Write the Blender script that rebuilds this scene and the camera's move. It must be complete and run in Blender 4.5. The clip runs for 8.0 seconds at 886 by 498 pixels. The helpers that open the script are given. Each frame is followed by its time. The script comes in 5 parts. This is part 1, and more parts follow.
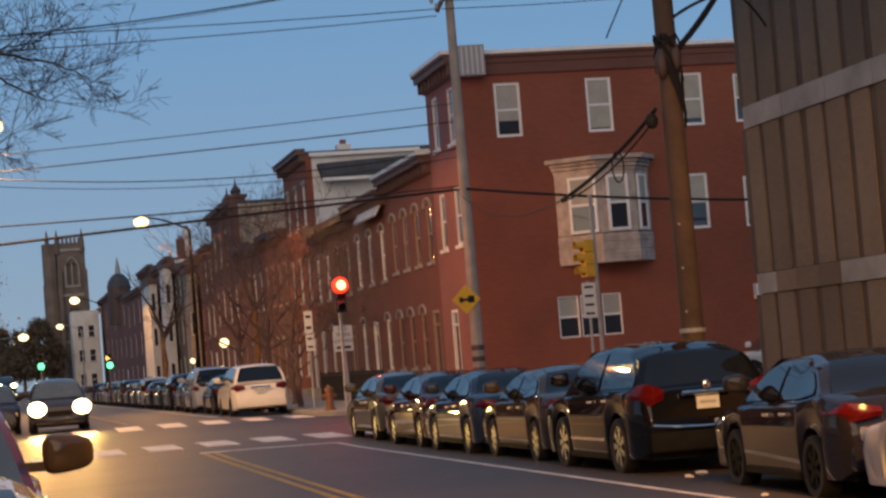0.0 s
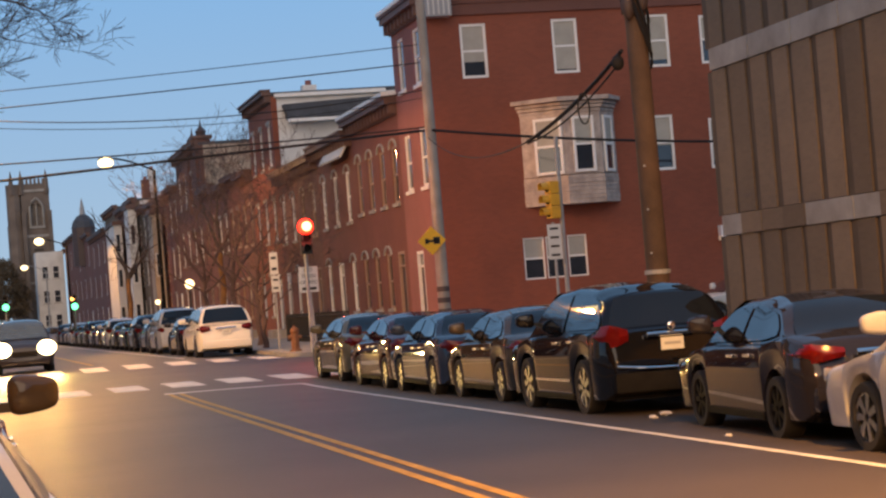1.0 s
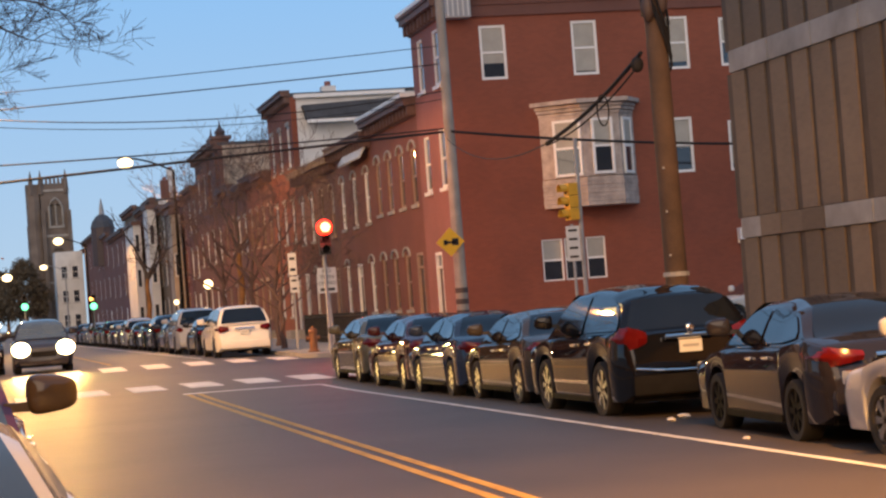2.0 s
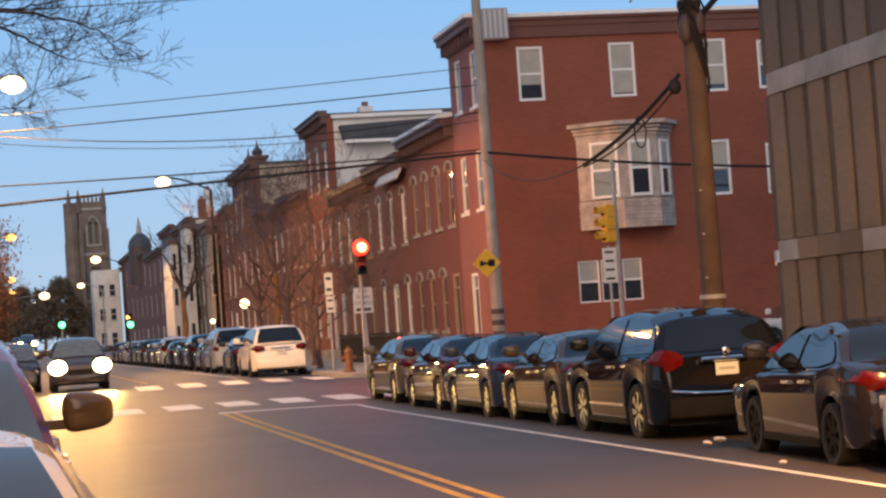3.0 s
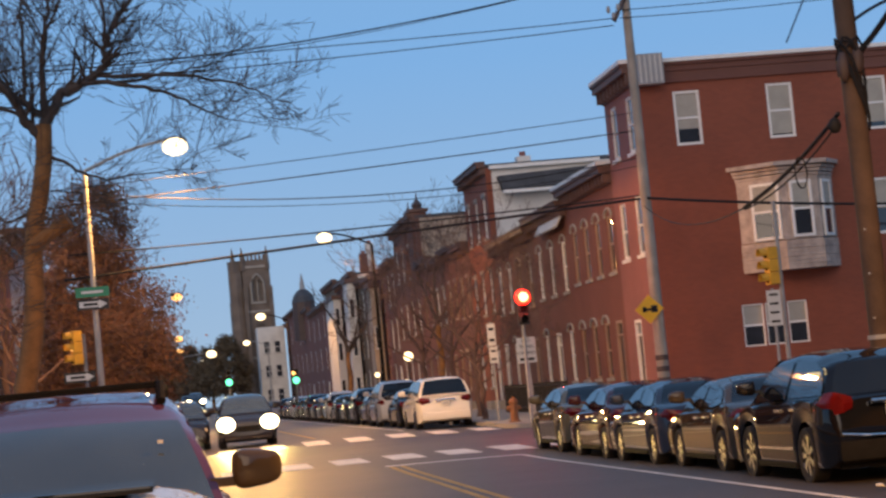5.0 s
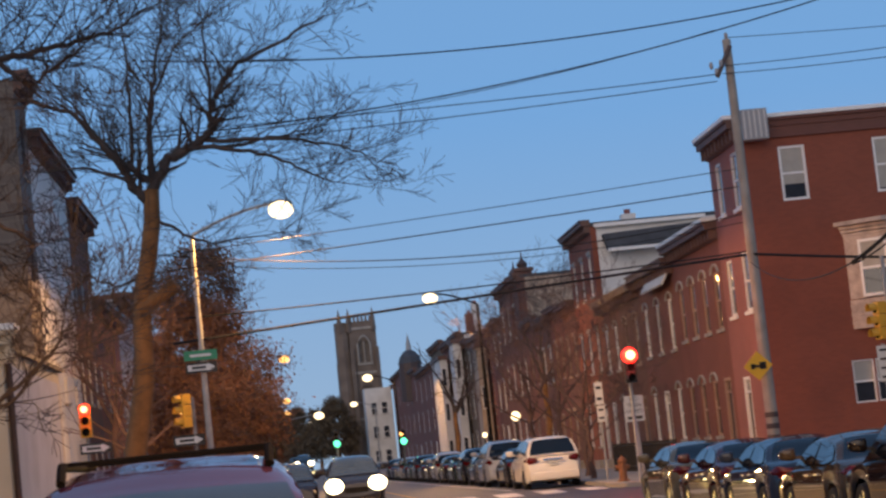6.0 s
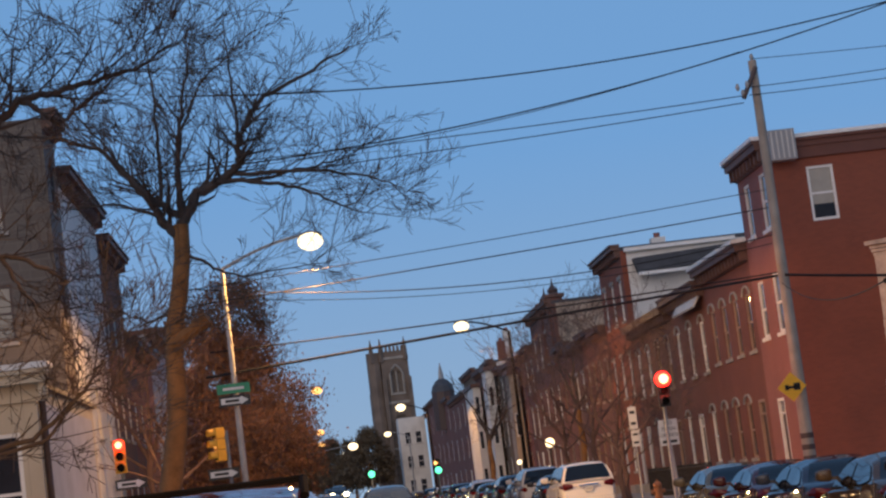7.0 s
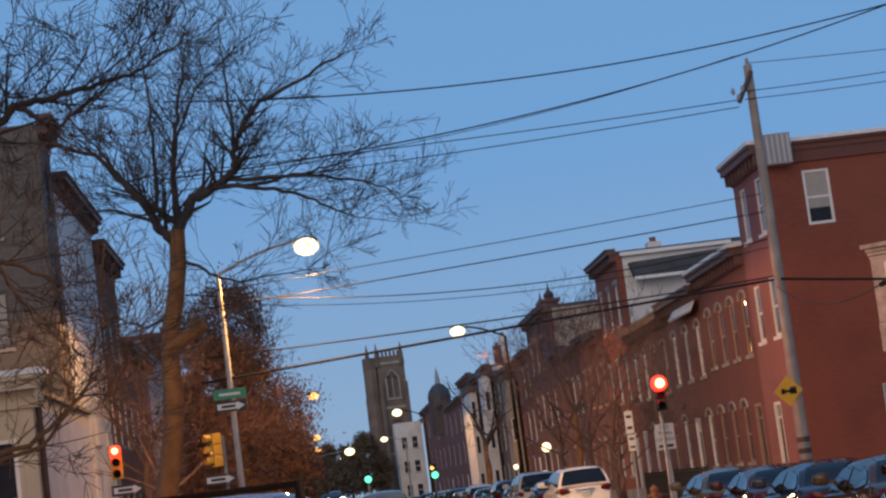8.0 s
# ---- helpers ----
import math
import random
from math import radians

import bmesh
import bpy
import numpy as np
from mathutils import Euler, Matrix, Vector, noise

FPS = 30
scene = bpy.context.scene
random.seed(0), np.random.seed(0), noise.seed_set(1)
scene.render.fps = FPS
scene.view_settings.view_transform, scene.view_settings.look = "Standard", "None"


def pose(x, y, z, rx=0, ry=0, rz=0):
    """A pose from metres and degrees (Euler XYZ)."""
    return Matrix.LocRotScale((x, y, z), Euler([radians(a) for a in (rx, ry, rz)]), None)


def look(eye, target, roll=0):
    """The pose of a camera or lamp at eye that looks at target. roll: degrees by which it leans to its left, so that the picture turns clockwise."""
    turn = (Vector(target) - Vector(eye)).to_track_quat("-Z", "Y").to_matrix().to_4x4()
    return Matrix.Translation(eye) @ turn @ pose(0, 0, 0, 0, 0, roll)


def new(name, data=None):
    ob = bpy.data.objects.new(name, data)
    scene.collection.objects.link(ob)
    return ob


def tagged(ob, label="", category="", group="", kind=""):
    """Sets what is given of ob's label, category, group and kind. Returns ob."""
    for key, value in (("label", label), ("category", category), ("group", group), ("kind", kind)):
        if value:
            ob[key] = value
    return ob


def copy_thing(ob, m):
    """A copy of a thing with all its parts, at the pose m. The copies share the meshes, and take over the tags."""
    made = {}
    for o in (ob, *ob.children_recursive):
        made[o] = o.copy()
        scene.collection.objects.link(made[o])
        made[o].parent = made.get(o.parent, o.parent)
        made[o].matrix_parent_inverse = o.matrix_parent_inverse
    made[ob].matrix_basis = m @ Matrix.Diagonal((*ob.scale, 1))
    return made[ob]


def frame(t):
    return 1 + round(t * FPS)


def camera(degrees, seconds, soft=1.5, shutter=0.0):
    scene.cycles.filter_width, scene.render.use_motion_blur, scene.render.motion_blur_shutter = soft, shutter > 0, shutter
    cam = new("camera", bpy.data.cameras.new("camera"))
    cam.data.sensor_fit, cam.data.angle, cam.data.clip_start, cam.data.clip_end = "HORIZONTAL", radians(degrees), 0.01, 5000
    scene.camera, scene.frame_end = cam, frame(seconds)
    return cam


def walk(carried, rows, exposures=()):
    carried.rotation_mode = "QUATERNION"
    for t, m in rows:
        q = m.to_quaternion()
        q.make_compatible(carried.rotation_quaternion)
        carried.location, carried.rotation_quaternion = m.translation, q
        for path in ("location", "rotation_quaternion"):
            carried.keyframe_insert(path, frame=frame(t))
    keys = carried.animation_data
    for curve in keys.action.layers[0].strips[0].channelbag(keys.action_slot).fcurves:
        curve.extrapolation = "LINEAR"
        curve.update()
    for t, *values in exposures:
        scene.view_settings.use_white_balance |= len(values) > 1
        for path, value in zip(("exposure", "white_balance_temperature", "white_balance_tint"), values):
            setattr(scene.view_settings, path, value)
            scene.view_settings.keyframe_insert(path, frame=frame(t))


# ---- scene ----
# camera: stands on one spot and turns
EYE = (0.0, 0.0, 1.75)
cam = camera(24.58, 8.0, soft=2.4, shutter=0.4)
ROWS = [
    (0.0, -12.477, 3.108, 4.583), (0.5, -13.186, 1.901, 4.628), (1.0, -13.452, 1.378, 4.55), (1.5, -13.235, 1.327, 4.489),
    (3.0, -11.921, 2.114, 3.897), (3.5, -10.883, 2.467, 4.28), (4.0, -10.033, 2.738, 5.292), (5.3, -6.291, 4.521, 5.074),
    (5.5, -5.67, 5.0, 4.972), (6.0, -4.253, 5.863, 5.89), (6.5, -3.222, 6.667, 7.419), (7.0, -3.263, 6.769, 7.106),
    (7.5, -3.093, 6.776, 6.081), (7.8, -2.626, 6.89, 5.599), (7.93, -3.359, 6.895, 7.264), (8.0, -3.359, 6.895, 7.264),
]
walk(cam, [(t, pose(*EYE, 90 + pitch, roll, yaw)) for t, yaw, pitch, roll in ROWS],
     exposures=((0.0, -0.12, 7500, 10), (0.5, 0.18, 7500, 10), (1.0, 0.34, 7500, 10), (1.5, 0.54, 7500, 10), (3.0, 0.57, 7450, 10), (3.5, 0.4, 7400, 10), (4.0, 0.32, 7300, 10), (5.5, 0.16, 6750, 10), (6.5, -0.02, 6550, 10), (8.0, -0.06, 6550, 10)))

# dusk: the sun is just down, the sky still blue
world = bpy.data.worlds.new("dusk_sky")
scene.world = world
world.use_nodes = True
wn, wl = world.node_tree.nodes, world.node_tree.links
wn.clear()
w_out = wn.new("ShaderNodeOutputWorld")
w_bg = wn.new("ShaderNodeBackground")
w_geo = wn.new("ShaderNodeTexCoord")
w_sep = wn.new("ShaderNodeSeparateXYZ")
w_ramp = wn.new("ShaderNodeValToRGB")
w_ramp.color_ramp.elements[0].position, w_ramp.color_ramp.elements[0].color = 0.0, (0.29, 0.42, 0.59, 1)
w_ramp.color_ramp.elements[1].position, w_ramp.color_ramp.elements[1].color = 1.0, (0.105, 0.225, 0.45, 1)
e = w_ramp.color_ramp.elements.new(0.16)
e.color = (0.165, 0.355, 0.66, 1)
wl.new(w_geo.outputs["Generated"], w_sep.inputs[0])
wl.new(w_sep.outputs["Z"], w_ramp.inputs[0])
wl.new(w_ramp.outputs[0], w_bg.inputs[0])
w_bg.inputs[1].default_value = 1.04
wl.new(w_bg.outputs[0], w_out.inputs[0])

sun = new("sun", bpy.data.lights.new("sun", "SUN"))
sun.data.energy, sun.data.angle, sun.data.color = 1.3, radians(60), (1.0, 0.68, 0.41)
sun.matrix_world = look((-40, -60, 30), (0, 40, 0))

# ---- materials ----
def mat(name, color, rough=0.7, metal=0.0, coat=0.0, vary=0.25, scale=3.0, grain=0.0, grain_scale=60.0, spec=0.5):
    """A principled surface with variation at two scales and a fine relief."""
    m = bpy.data.materials.new(name)
    m.use_nodes = True
    n, l = m.node_tree.nodes, m.node_tree.links
    b = n["Principled BSDF"]
    tc = n.new("ShaderNodeTexCoord")
    big = n.new("ShaderNodeTexNoise")
    big.inputs["Scale"].default_value, big.inputs["Detail"].default_value = scale, 6
    fine = n.new("ShaderNodeTexNoise")
    fine.inputs["Scale"].default_value, fine.inputs["Detail"].default_value = grain_scale, 3
    l.new(tc.outputs["Object"], big.inputs[0])
    l.new(tc.outputs["Object"], fine.inputs[0])
    mix = n.new("ShaderNodeMix")
    mix.data_type = "RGBA"
    mix.inputs[6].default_value = (*[c * (1 - vary) for c in color], 1)
    mix.inputs[7].default_value = (*[min(1, c * (1 + vary)) for c in color], 1)
    add = n.new("ShaderNodeMath")
    add.operation = "MULTIPLY_ADD"
    l.new(fine.outputs[0], add.inputs[0])
    add.inputs[1].default_value = 0.35
    l.new(big.outputs[0], add.inputs[2])
    sub = n.new("ShaderNodeMapRange")
    sub.inputs[1].default_value, sub.inputs[2].default_value = 0.4, 0.95
    l.new(add.outputs[0], sub.inputs[0])
    l.new(sub.outputs[0], mix.inputs[0])
    l.new(mix.outputs[2], b.inputs["Base Color"])
    b.inputs["Roughness"].default_value = rough
    b.inputs["Metallic"].default_value = metal
    b.inputs["Specular IOR Level"].default_value = spec
    b.inputs["Coat Weight"].default_value = coat
    b.inputs["Coat Roughness"].default_value = 0.02
    if grain:
        bump = n.new("ShaderNodeBump")
        bump.inputs["Strength"].default_value, bump.inputs["Distance"].default_value = grain, 0.02
        l.new(fine.outputs[0], bump.inputs["Height"])
        l.new(bump.outputs[0], b.inputs["Normal"])
    return m


def brick_mat(name, a, b_, mortar, long=0.215, high=0.075, joint=0.006):
    """Running-bond brick at real size on a wall that faces along x or y."""
    m = mat(name, a, 0.85, vary=0.32, scale=0.45, grain=0.12)
    n, l = m.node_tree.nodes, m.node_tree.links
    tc = n.new("ShaderNodeTexCoord")
    sep, com = n.new("ShaderNodeSeparateXYZ"), n.new("ShaderNodeCombineXYZ")
    l.new(tc.outputs["Object"], sep.inputs[0])
    add = n.new("ShaderNodeMath")
    l.new(sep.outputs["X"], add.inputs[0])
    l.new(sep.outputs["Y"], add.inputs[1])
    l.new(add.outputs[0], com.inputs[0])
    l.new(sep.outputs["Z"], com.inputs[1])
    br = n.new("ShaderNodeTexBrick")
    br.inputs["Scale"].default_value = 1.0
    br.inputs["Brick Width"].default_value, br.inputs["Row Height"].default_value = long, high
    br.inputs["Mortar Size"].default_value = joint
    br.inputs["Color1"].default_value, br.inputs["Color2"].default_value, br.inputs["Mortar"].default_value = (*a, 1), (*b_, 1), (*mortar, 1)
    l.new(com.outputs[0], br.inputs[0])
    p = n["Principled BSDF"]
    old = p.inputs["Base Color"].links[0].from_socket
    mix = n.new("ShaderNodeMix")
    mix.data_type, mix.blend_type = "RGBA", "MIX"
    mix.inputs[0].default_value = 0.5
    l.new(old, mix.inputs[6])
    l.new(br.outputs[0], mix.inputs[7])
    l.new(mix.outputs[2], p.inputs["Base Color"])
    return m


def vary_pieces(m, low, high):
    """Give every piece that wears this material a tone of its own."""
    n, l = m.node_tree.nodes, m.node_tree.links
    p = n["Principled BSDF"]
    old = p.inputs["Base Color"].links[0].from_socket
    info, rng, mul = n.new("ShaderNodeObjectInfo"), n.new("ShaderNodeMapRange"), n.new("ShaderNodeMix")
    rng.inputs[3].default_value, rng.inputs[4].default_value = low, high
    l.new(info.outputs["Random"], rng.inputs[0])
    mul.data_type, mul.blend_type = "RGBA", "MULTIPLY"
    mul.inputs[0].default_value = 1.0
    l.new(old, mul.inputs[6])
    l.new(rng.outputs[0], mul.inputs[7])
    l.new(mul.outputs[2], p.inputs["Base Color"])
    return m


def glow(name, color, strength):
    m = bpy.data.materials.new(name)
    m.use_nodes = True
    b = m.node_tree.nodes["Principled BSDF"]
    b.inputs["Base Color"].default_value = (*color, 1)
    b.inputs["Emission Color"].default_value = (*color, 1)
    b.inputs["Emission Strength"].default_value = strength
    return m


def glass_mat(name, color=(0.02, 0.025, 0.03), rough=0.05):
    return mat(name, color, rough, 0.0, coat=0.6, vary=0.3, scale=1.5, spec=0.7)


ASPHALT = mat("asphalt", (0.06, 0.048, 0.04), 0.55, vary=0.35, scale=0.35, grain=0.35, grain_scale=90)
CONCRETE = mat("concrete", (0.3, 0.28, 0.25), 0.85, vary=0.25, scale=0.8, grain=0.15)
CONCRETE_D = mat("concrete_stained", (0.27, 0.255, 0.235), 0.9, vary=0.35, scale=1.2, grain=0.15)
KERB = mat("kerb_stone", (0.33, 0.31, 0.28), 0.8, vary=0.3, scale=1.5, grain=0.15)
PAINT_W = mat("road_paint_white", (0.62, 0.6, 0.56), 0.7, vary=0.3, scale=2.5, grain=0.1)
PAINT_Y = mat("road_paint_yellow", (0.42, 0.25, 0.05), 0.7, vary=0.3, scale=2.5, grain=0.1)
BRICK_RED = brick_mat("brick_red", (0.245, 0.068, 0.037), (0.185, 0.05, 0.029), (0.2, 0.09, 0.058))
BRICK_PINK = brick_mat("brick_faded", (0.27, 0.10, 0.085), (0.23, 0.085, 0.07), (0.25, 0.15, 0.13))
BRICK_DARK = brick_mat("brick_dark", (0.15, 0.06, 0.045), (0.12, 0.05, 0.04), (0.14, 0.09, 0.07))
BRICK_BROWN = brick_mat("brick_brown", (0.15, 0.1, 0.06), (0.12, 0.08, 0.05), (0.13, 0.1, 0.07))
RIB_BROWN = vary_pieces(brick_mat("rib_masonry", (0.15, 0.108, 0.074), (0.115, 0.085, 0.06), (0.13, 0.105, 0.08)), 0.72, 1.2)
# dark tone painted in for the shade inside the rib grooves
GROOVE_SHADE = mat("groove_shade", (0.075, 0.055, 0.04), 0.9, vary=0.3, scale=1.5)
BRICK_MID = brick_mat("brick_soot", (0.19, 0.062, 0.042), (0.15, 0.05, 0.036), (0.16, 0.09, 0.07))
STUCCO_W = mat("stucco_white", (0.66, 0.65, 0.62), 0.85, vary=0.15, scale=0.8, grain=0.1)
STUCCO_G = mat("stucco_grey", (0.33, 0.34, 0.35), 0.85, vary=0.15, scale=0.8, grain=0.1)
STUCCO_PALE = mat("stucco_pale_grey", (0.44, 0.44, 0.47), 0.85, vary=0.18, scale=0.8, grain=0.1)
STUCCO_B = mat("stucco_beige", (0.5, 0.43, 0.32), 0.85, vary=0.2, scale=0.7, grain=0.1)
STUCCO_T = mat("stucco_tan", (0.42, 0.33, 0.25), 0.9, vary=0.3, scale=0.5, grain=0.1)
STONE_BLACK = brick_mat("stone_sooty", (0.14, 0.118, 0.1), (0.09, 0.078, 0.07), (0.16, 0.14, 0.12), 0.62, 0.3, 0.02)
STONE_D = mat("stone_dark", (0.155, 0.122, 0.1), 0.9, vary=0.35, scale=0.5, grain=0.2, grain_scale=12)
TRIM_W = mat("trim_white", (0.78, 0.77, 0.74), 0.5, vary=0.08, scale=4)
TRIM_T = mat("trim_tan", (0.3, 0.2, 0.15), 0.6, vary=0.2, scale=3)
TRIM_D = mat("trim_dark", (0.07, 0.045, 0.04), 0.6, vary=0.25, scale=3)
CORNICE_B = mat("cornice_brown", (0.12, 0.06, 0.045), 0.6, vary=0.3, scale=3)
ROOF_D = mat("roof_slate", (0.06, 0.065, 0.075), 0.8, vary=0.3, scale=2, grain=0.2, grain_scale=20)
WOOD_W = mat("siding_weathered", (0.42, 0.34, 0.29), 0.8, vary=0.4, scale=3, grain=0.15, grain_scale=25)
POLE_WOOD = mat("pole_wood", (0.082, 0.05, 0.033), 0.85, vary=0.35, scale=2, grain=0.25, grain_scale=30)
POLE_GREY = mat("pole_weathered", (0.3, 0.26, 0.22), 0.8, vary=0.25, scale=2, grain=0.2)
STEEL = mat("steel_galvanised", (0.3, 0.3, 0.3), 0.6, 0.0, vary=0.15, scale=4)
# trunk colour has the orange of the street lamps mixed in
BARK_LAMPLIT = mat("bark", (0.23, 0.115, 0.045), 0.95, vary=0.4, scale=3, grain=0.4, grain_scale=20)
TWIG = mat("twig_bark", (0.07, 0.056, 0.05), 0.95, vary=0.3, scale=3)
LEAF_DRY = mat("leaf_dull", (0.1, 0.075, 0.045), 0.8, vary=0.5, scale=1.2)
SIGNAL_Y = mat("signal_yellow", (0.62, 0.33, 0.03), 0.5, vary=0.15, scale=4)
SIGN_Y = mat("sign_yellow", (0.75, 0.4, 0.03), 0.4, vary=0.08, scale=3)
SIGN_W = mat("sign_white", (0.6, 0.6, 0.58), 0.45, vary=0.06, scale=3)
SIGN_G = mat("sign_green", (0.02, 0.22, 0.11), 0.45, vary=0.08, scale=3)
LEAF_RUSSET = mat("leaf_russet", (0.18, 0.085, 0.045), 0.85, vary=0.5, scale=1.2)
TWIG_RED = mat("twig_bark_reddish", (0.13, 0.08, 0.066), 0.95, vary=0.35, scale=2)
BLACK = mat("black_paint", (0.015, 0.015, 0.016), 0.5, vary=0.2, scale=4)
RUBBER = mat("rubber", (0.018, 0.017, 0.016), 0.9, vary=0.25, scale=6, grain=0.1)
ALLOY = mat("alloy", (0.32, 0.32, 0.32), 0.25, 0.9, vary=0.1, scale=6)
CHROME = mat("chrome", (0.75, 0.75, 0.75), 0.12, 1.0, vary=0.05)
PLASTIC_D = mat("dark_plastic", (0.012, 0.012, 0.013), 0.7, vary=0.2, scale=6, spec=0.03)
PANE = glass_mat("window_pane", (0.03, 0.035, 0.045))
CAR_GLASS = mat("car_glass", (0.008, 0.01, 0.013), 0.02, vary=0.3, scale=1.5, spec=0.5)
# blue-grey base holds part of the reflected sky and haze
SCREEN_SKY_GLASS = mat("windscreen_sky_glass", (0.035, 0.05, 0.064), 0.03, coat=1.0, vary=0.3, scale=1.5, spec=0.8)
BLIND = mat("window_blind", (0.38, 0.36, 0.31), 0.8, vary=0.12, scale=3)
TAIL = mat("tail_light_lens", (0.2, 0.01, 0.009), 0.15, coat=0.6, vary=0.2, scale=6)
LENS = mat("headlight_lens", (0.55, 0.55, 0.52), 0.12, coat=0.8, vary=0.1, scale=6)
PLATE = mat("number_plate", (0.6, 0.62, 0.6), 0.4, vary=0.1, scale=6)
HYDRANT = mat("hydrant_paint", (0.22, 0.085, 0.03), 0.5, vary=0.3, scale=6)
POST_BLACK = mat("lamp_post_black", (0.012, 0.012, 0.013), 0.8, vary=0.2, scale=4, spec=0.05)
CABLE = mat("cable_black", (0.02, 0.02, 0.022), 0.7, vary=0.2, scale=2, spec=0.15)
LAMP_WARM = glow("lamp_warm", (1.0, 0.78, 0.45), 2.6)
LAMP_AMBER = glow("lamp_amber", (1.0, 0.5, 0.14), 2.6)
LAMP_RED = glow("lamp_red", (1.0, 0.022, 0.012), 5)
LAMP_RED_CORE = glow("lamp_red_core", (1.0, 0.42, 0.2), 4)
LAMP_GREEN = glow("lamp_green", (0.12, 1.0, 0.5), 2.2)
HEADLAMP = glow("headlamp", (1.0, 0.84, 0.5), 9)


def paint(name, color, coat=0.9):
    """Car paint: a matt colour under a clear, mirror-smooth coat."""
    return mat(name, color, 0.8, coat=coat, vary=0.1, scale=1.2, spec=0.0)


# ---- mesh helpers ----
def mesh_of(bm, name, *mats, smooth=False):
    bmesh.ops.recalc_face_normals(bm, faces=bm.faces)
    me = bpy.data.meshes.new(name)
    bm.to_mesh(me)
    bm.free()
    for m in mats:
        me.materials.append(m)
    if smooth:
        me.polygons.foreach_set("use_smooth", [True] * len(me.polygons))
        me.set_sharp_from_angle(angle=radians(35))
    return me


def part(name, bm, material, parent, label="", smooth=False):
    """Link a bmesh as one mesh object under a thing or a part."""
    ob = new(name, mesh_of(bm, name, material, smooth=smooth))
    ob.parent = parent
    return tagged(ob, label)


def thing(name, label, category, m=None, group="", kind=""):
    ob = new(name)
    ob.matrix_basis = m or Matrix()
    return tagged(ob, label, category, group, kind)


def box(bm, x0, x1, y0, y1, z0, z1, bevel=0.0):
    r = bmesh.ops.create_cube(bm, size=1.0, matrix=Matrix.LocRotScale(((x0 + x1) / 2, (y0 + y1) / 2, (z0 + z1) / 2), None, (abs(x1 - x0), abs(y1 - y0), abs(z1 - z0))))
    if bevel:
        edges = list({ed for v in r["verts"] for ed in v.link_edges})
        bmesh.ops.bevel(bm, geom=edges, offset=bevel, segments=2, affect="EDGES", profile=0.7)
    return bm


def boxm(*a, bevel=0.0):
    return box(bmesh.new(), *a, bevel=bevel)


def tube(bm, pts, radii, sides=8, cap=True):
    """A round tube along points, with a radius at each."""
    pts = [Vector(p) for p in pts]
    rings = []
    for i, p in enumerate(pts):
        d = (pts[min(i + 1, len(pts) - 1)] - pts[max(i - 1, 0)]).normalized()
        ref = Vector((0, 0, 1)) if abs(d.z) < 0.9 else Vector((1, 0, 0))
        a = d.cross(ref).normalized()
        b = d.cross(a)
        r = radii[i] if hasattr(radii, "__len__") else radii
        rings.append([bm.verts.new(p + (a * math.cos(k * math.tau / sides) + b * math.sin(k * math.tau / sides)) * r) for k in range(sides)])
    for r0, r1 in zip(rings, rings[1:]):
        for k in range(sides):
            bm.faces.new((r0[k], r0[(k + 1) % sides], r1[(k + 1) % sides], r1[k]))
    if cap:
        bm.faces.new(rings[0][::-1])
        bm.faces.new(rings[-1])
    return bm


def ball(bm, c, r, squash=(1, 1, 1), u=16, v=10):
    bmesh.ops.create_uvsphere(bm, u_segments=u, v_segments=v, radius=1.0, matrix=Matrix.LocRotScale(c, None, [r * s for s in squash]))
    return bm


def smooth01(a, b, v):
    k = min(1, max(0, (v - a) / (b - a)))
    return k * k * (3 - 2 * k)


def rise(y):
    """The street climbs a little towards the crossing."""
    return 0.32 * smooth01(40, 68, y) + 1.5 * smooth01(178, 218, y)


def road_z(x, y):
    crown = 0.10 * max(0, 1 - ((x - 4.4) / 5.5) ** 2)
    return rise(y) + crown * (1 - 0.6 * smooth01(48, 54, y) * (1 - smooth01(61, 66, y)))

# ---- ground, road, pavements ----
def strip(bm, xs, ys, zf):
    grid = [[bm.verts.new((x, y, zf(x, y))) for y in ys] for x in xs]
    for i in range(len(xs) - 1):
        for j in range(len(ys) - 1):
            bm.faces.new((grid[i][j], grid[i + 1][j], grid[i + 1][j + 1], grid[i][j + 1]))
    return bm


YS = [-400, -60, -20] + [-10 + 2 * k for k in range(60)] + [120, 140, 170, 210, 260, 330, 450, 700, 1200, 2500]
XS = [-2500, -800, -200, -60, -30, -12, -5, -1.1] + [-1.1 + 0.55 * k for k in range(1, 21)] + [15, 25, 45, 90, 200, 800, 2500]
ground = new("ground", mesh_of(strip(bmesh.new(), XS, YS, lambda x, y: road_z(x, y)), "ground", ASPHALT, smooth=True))
tagged(ground, "dark worn asphalt street and ground lit warm by lamps", "road", kind="structure")

KERB_R, KERB_L, CROSS_N, CROSS_F = 9.9, -1.1, 53.6, 61.0


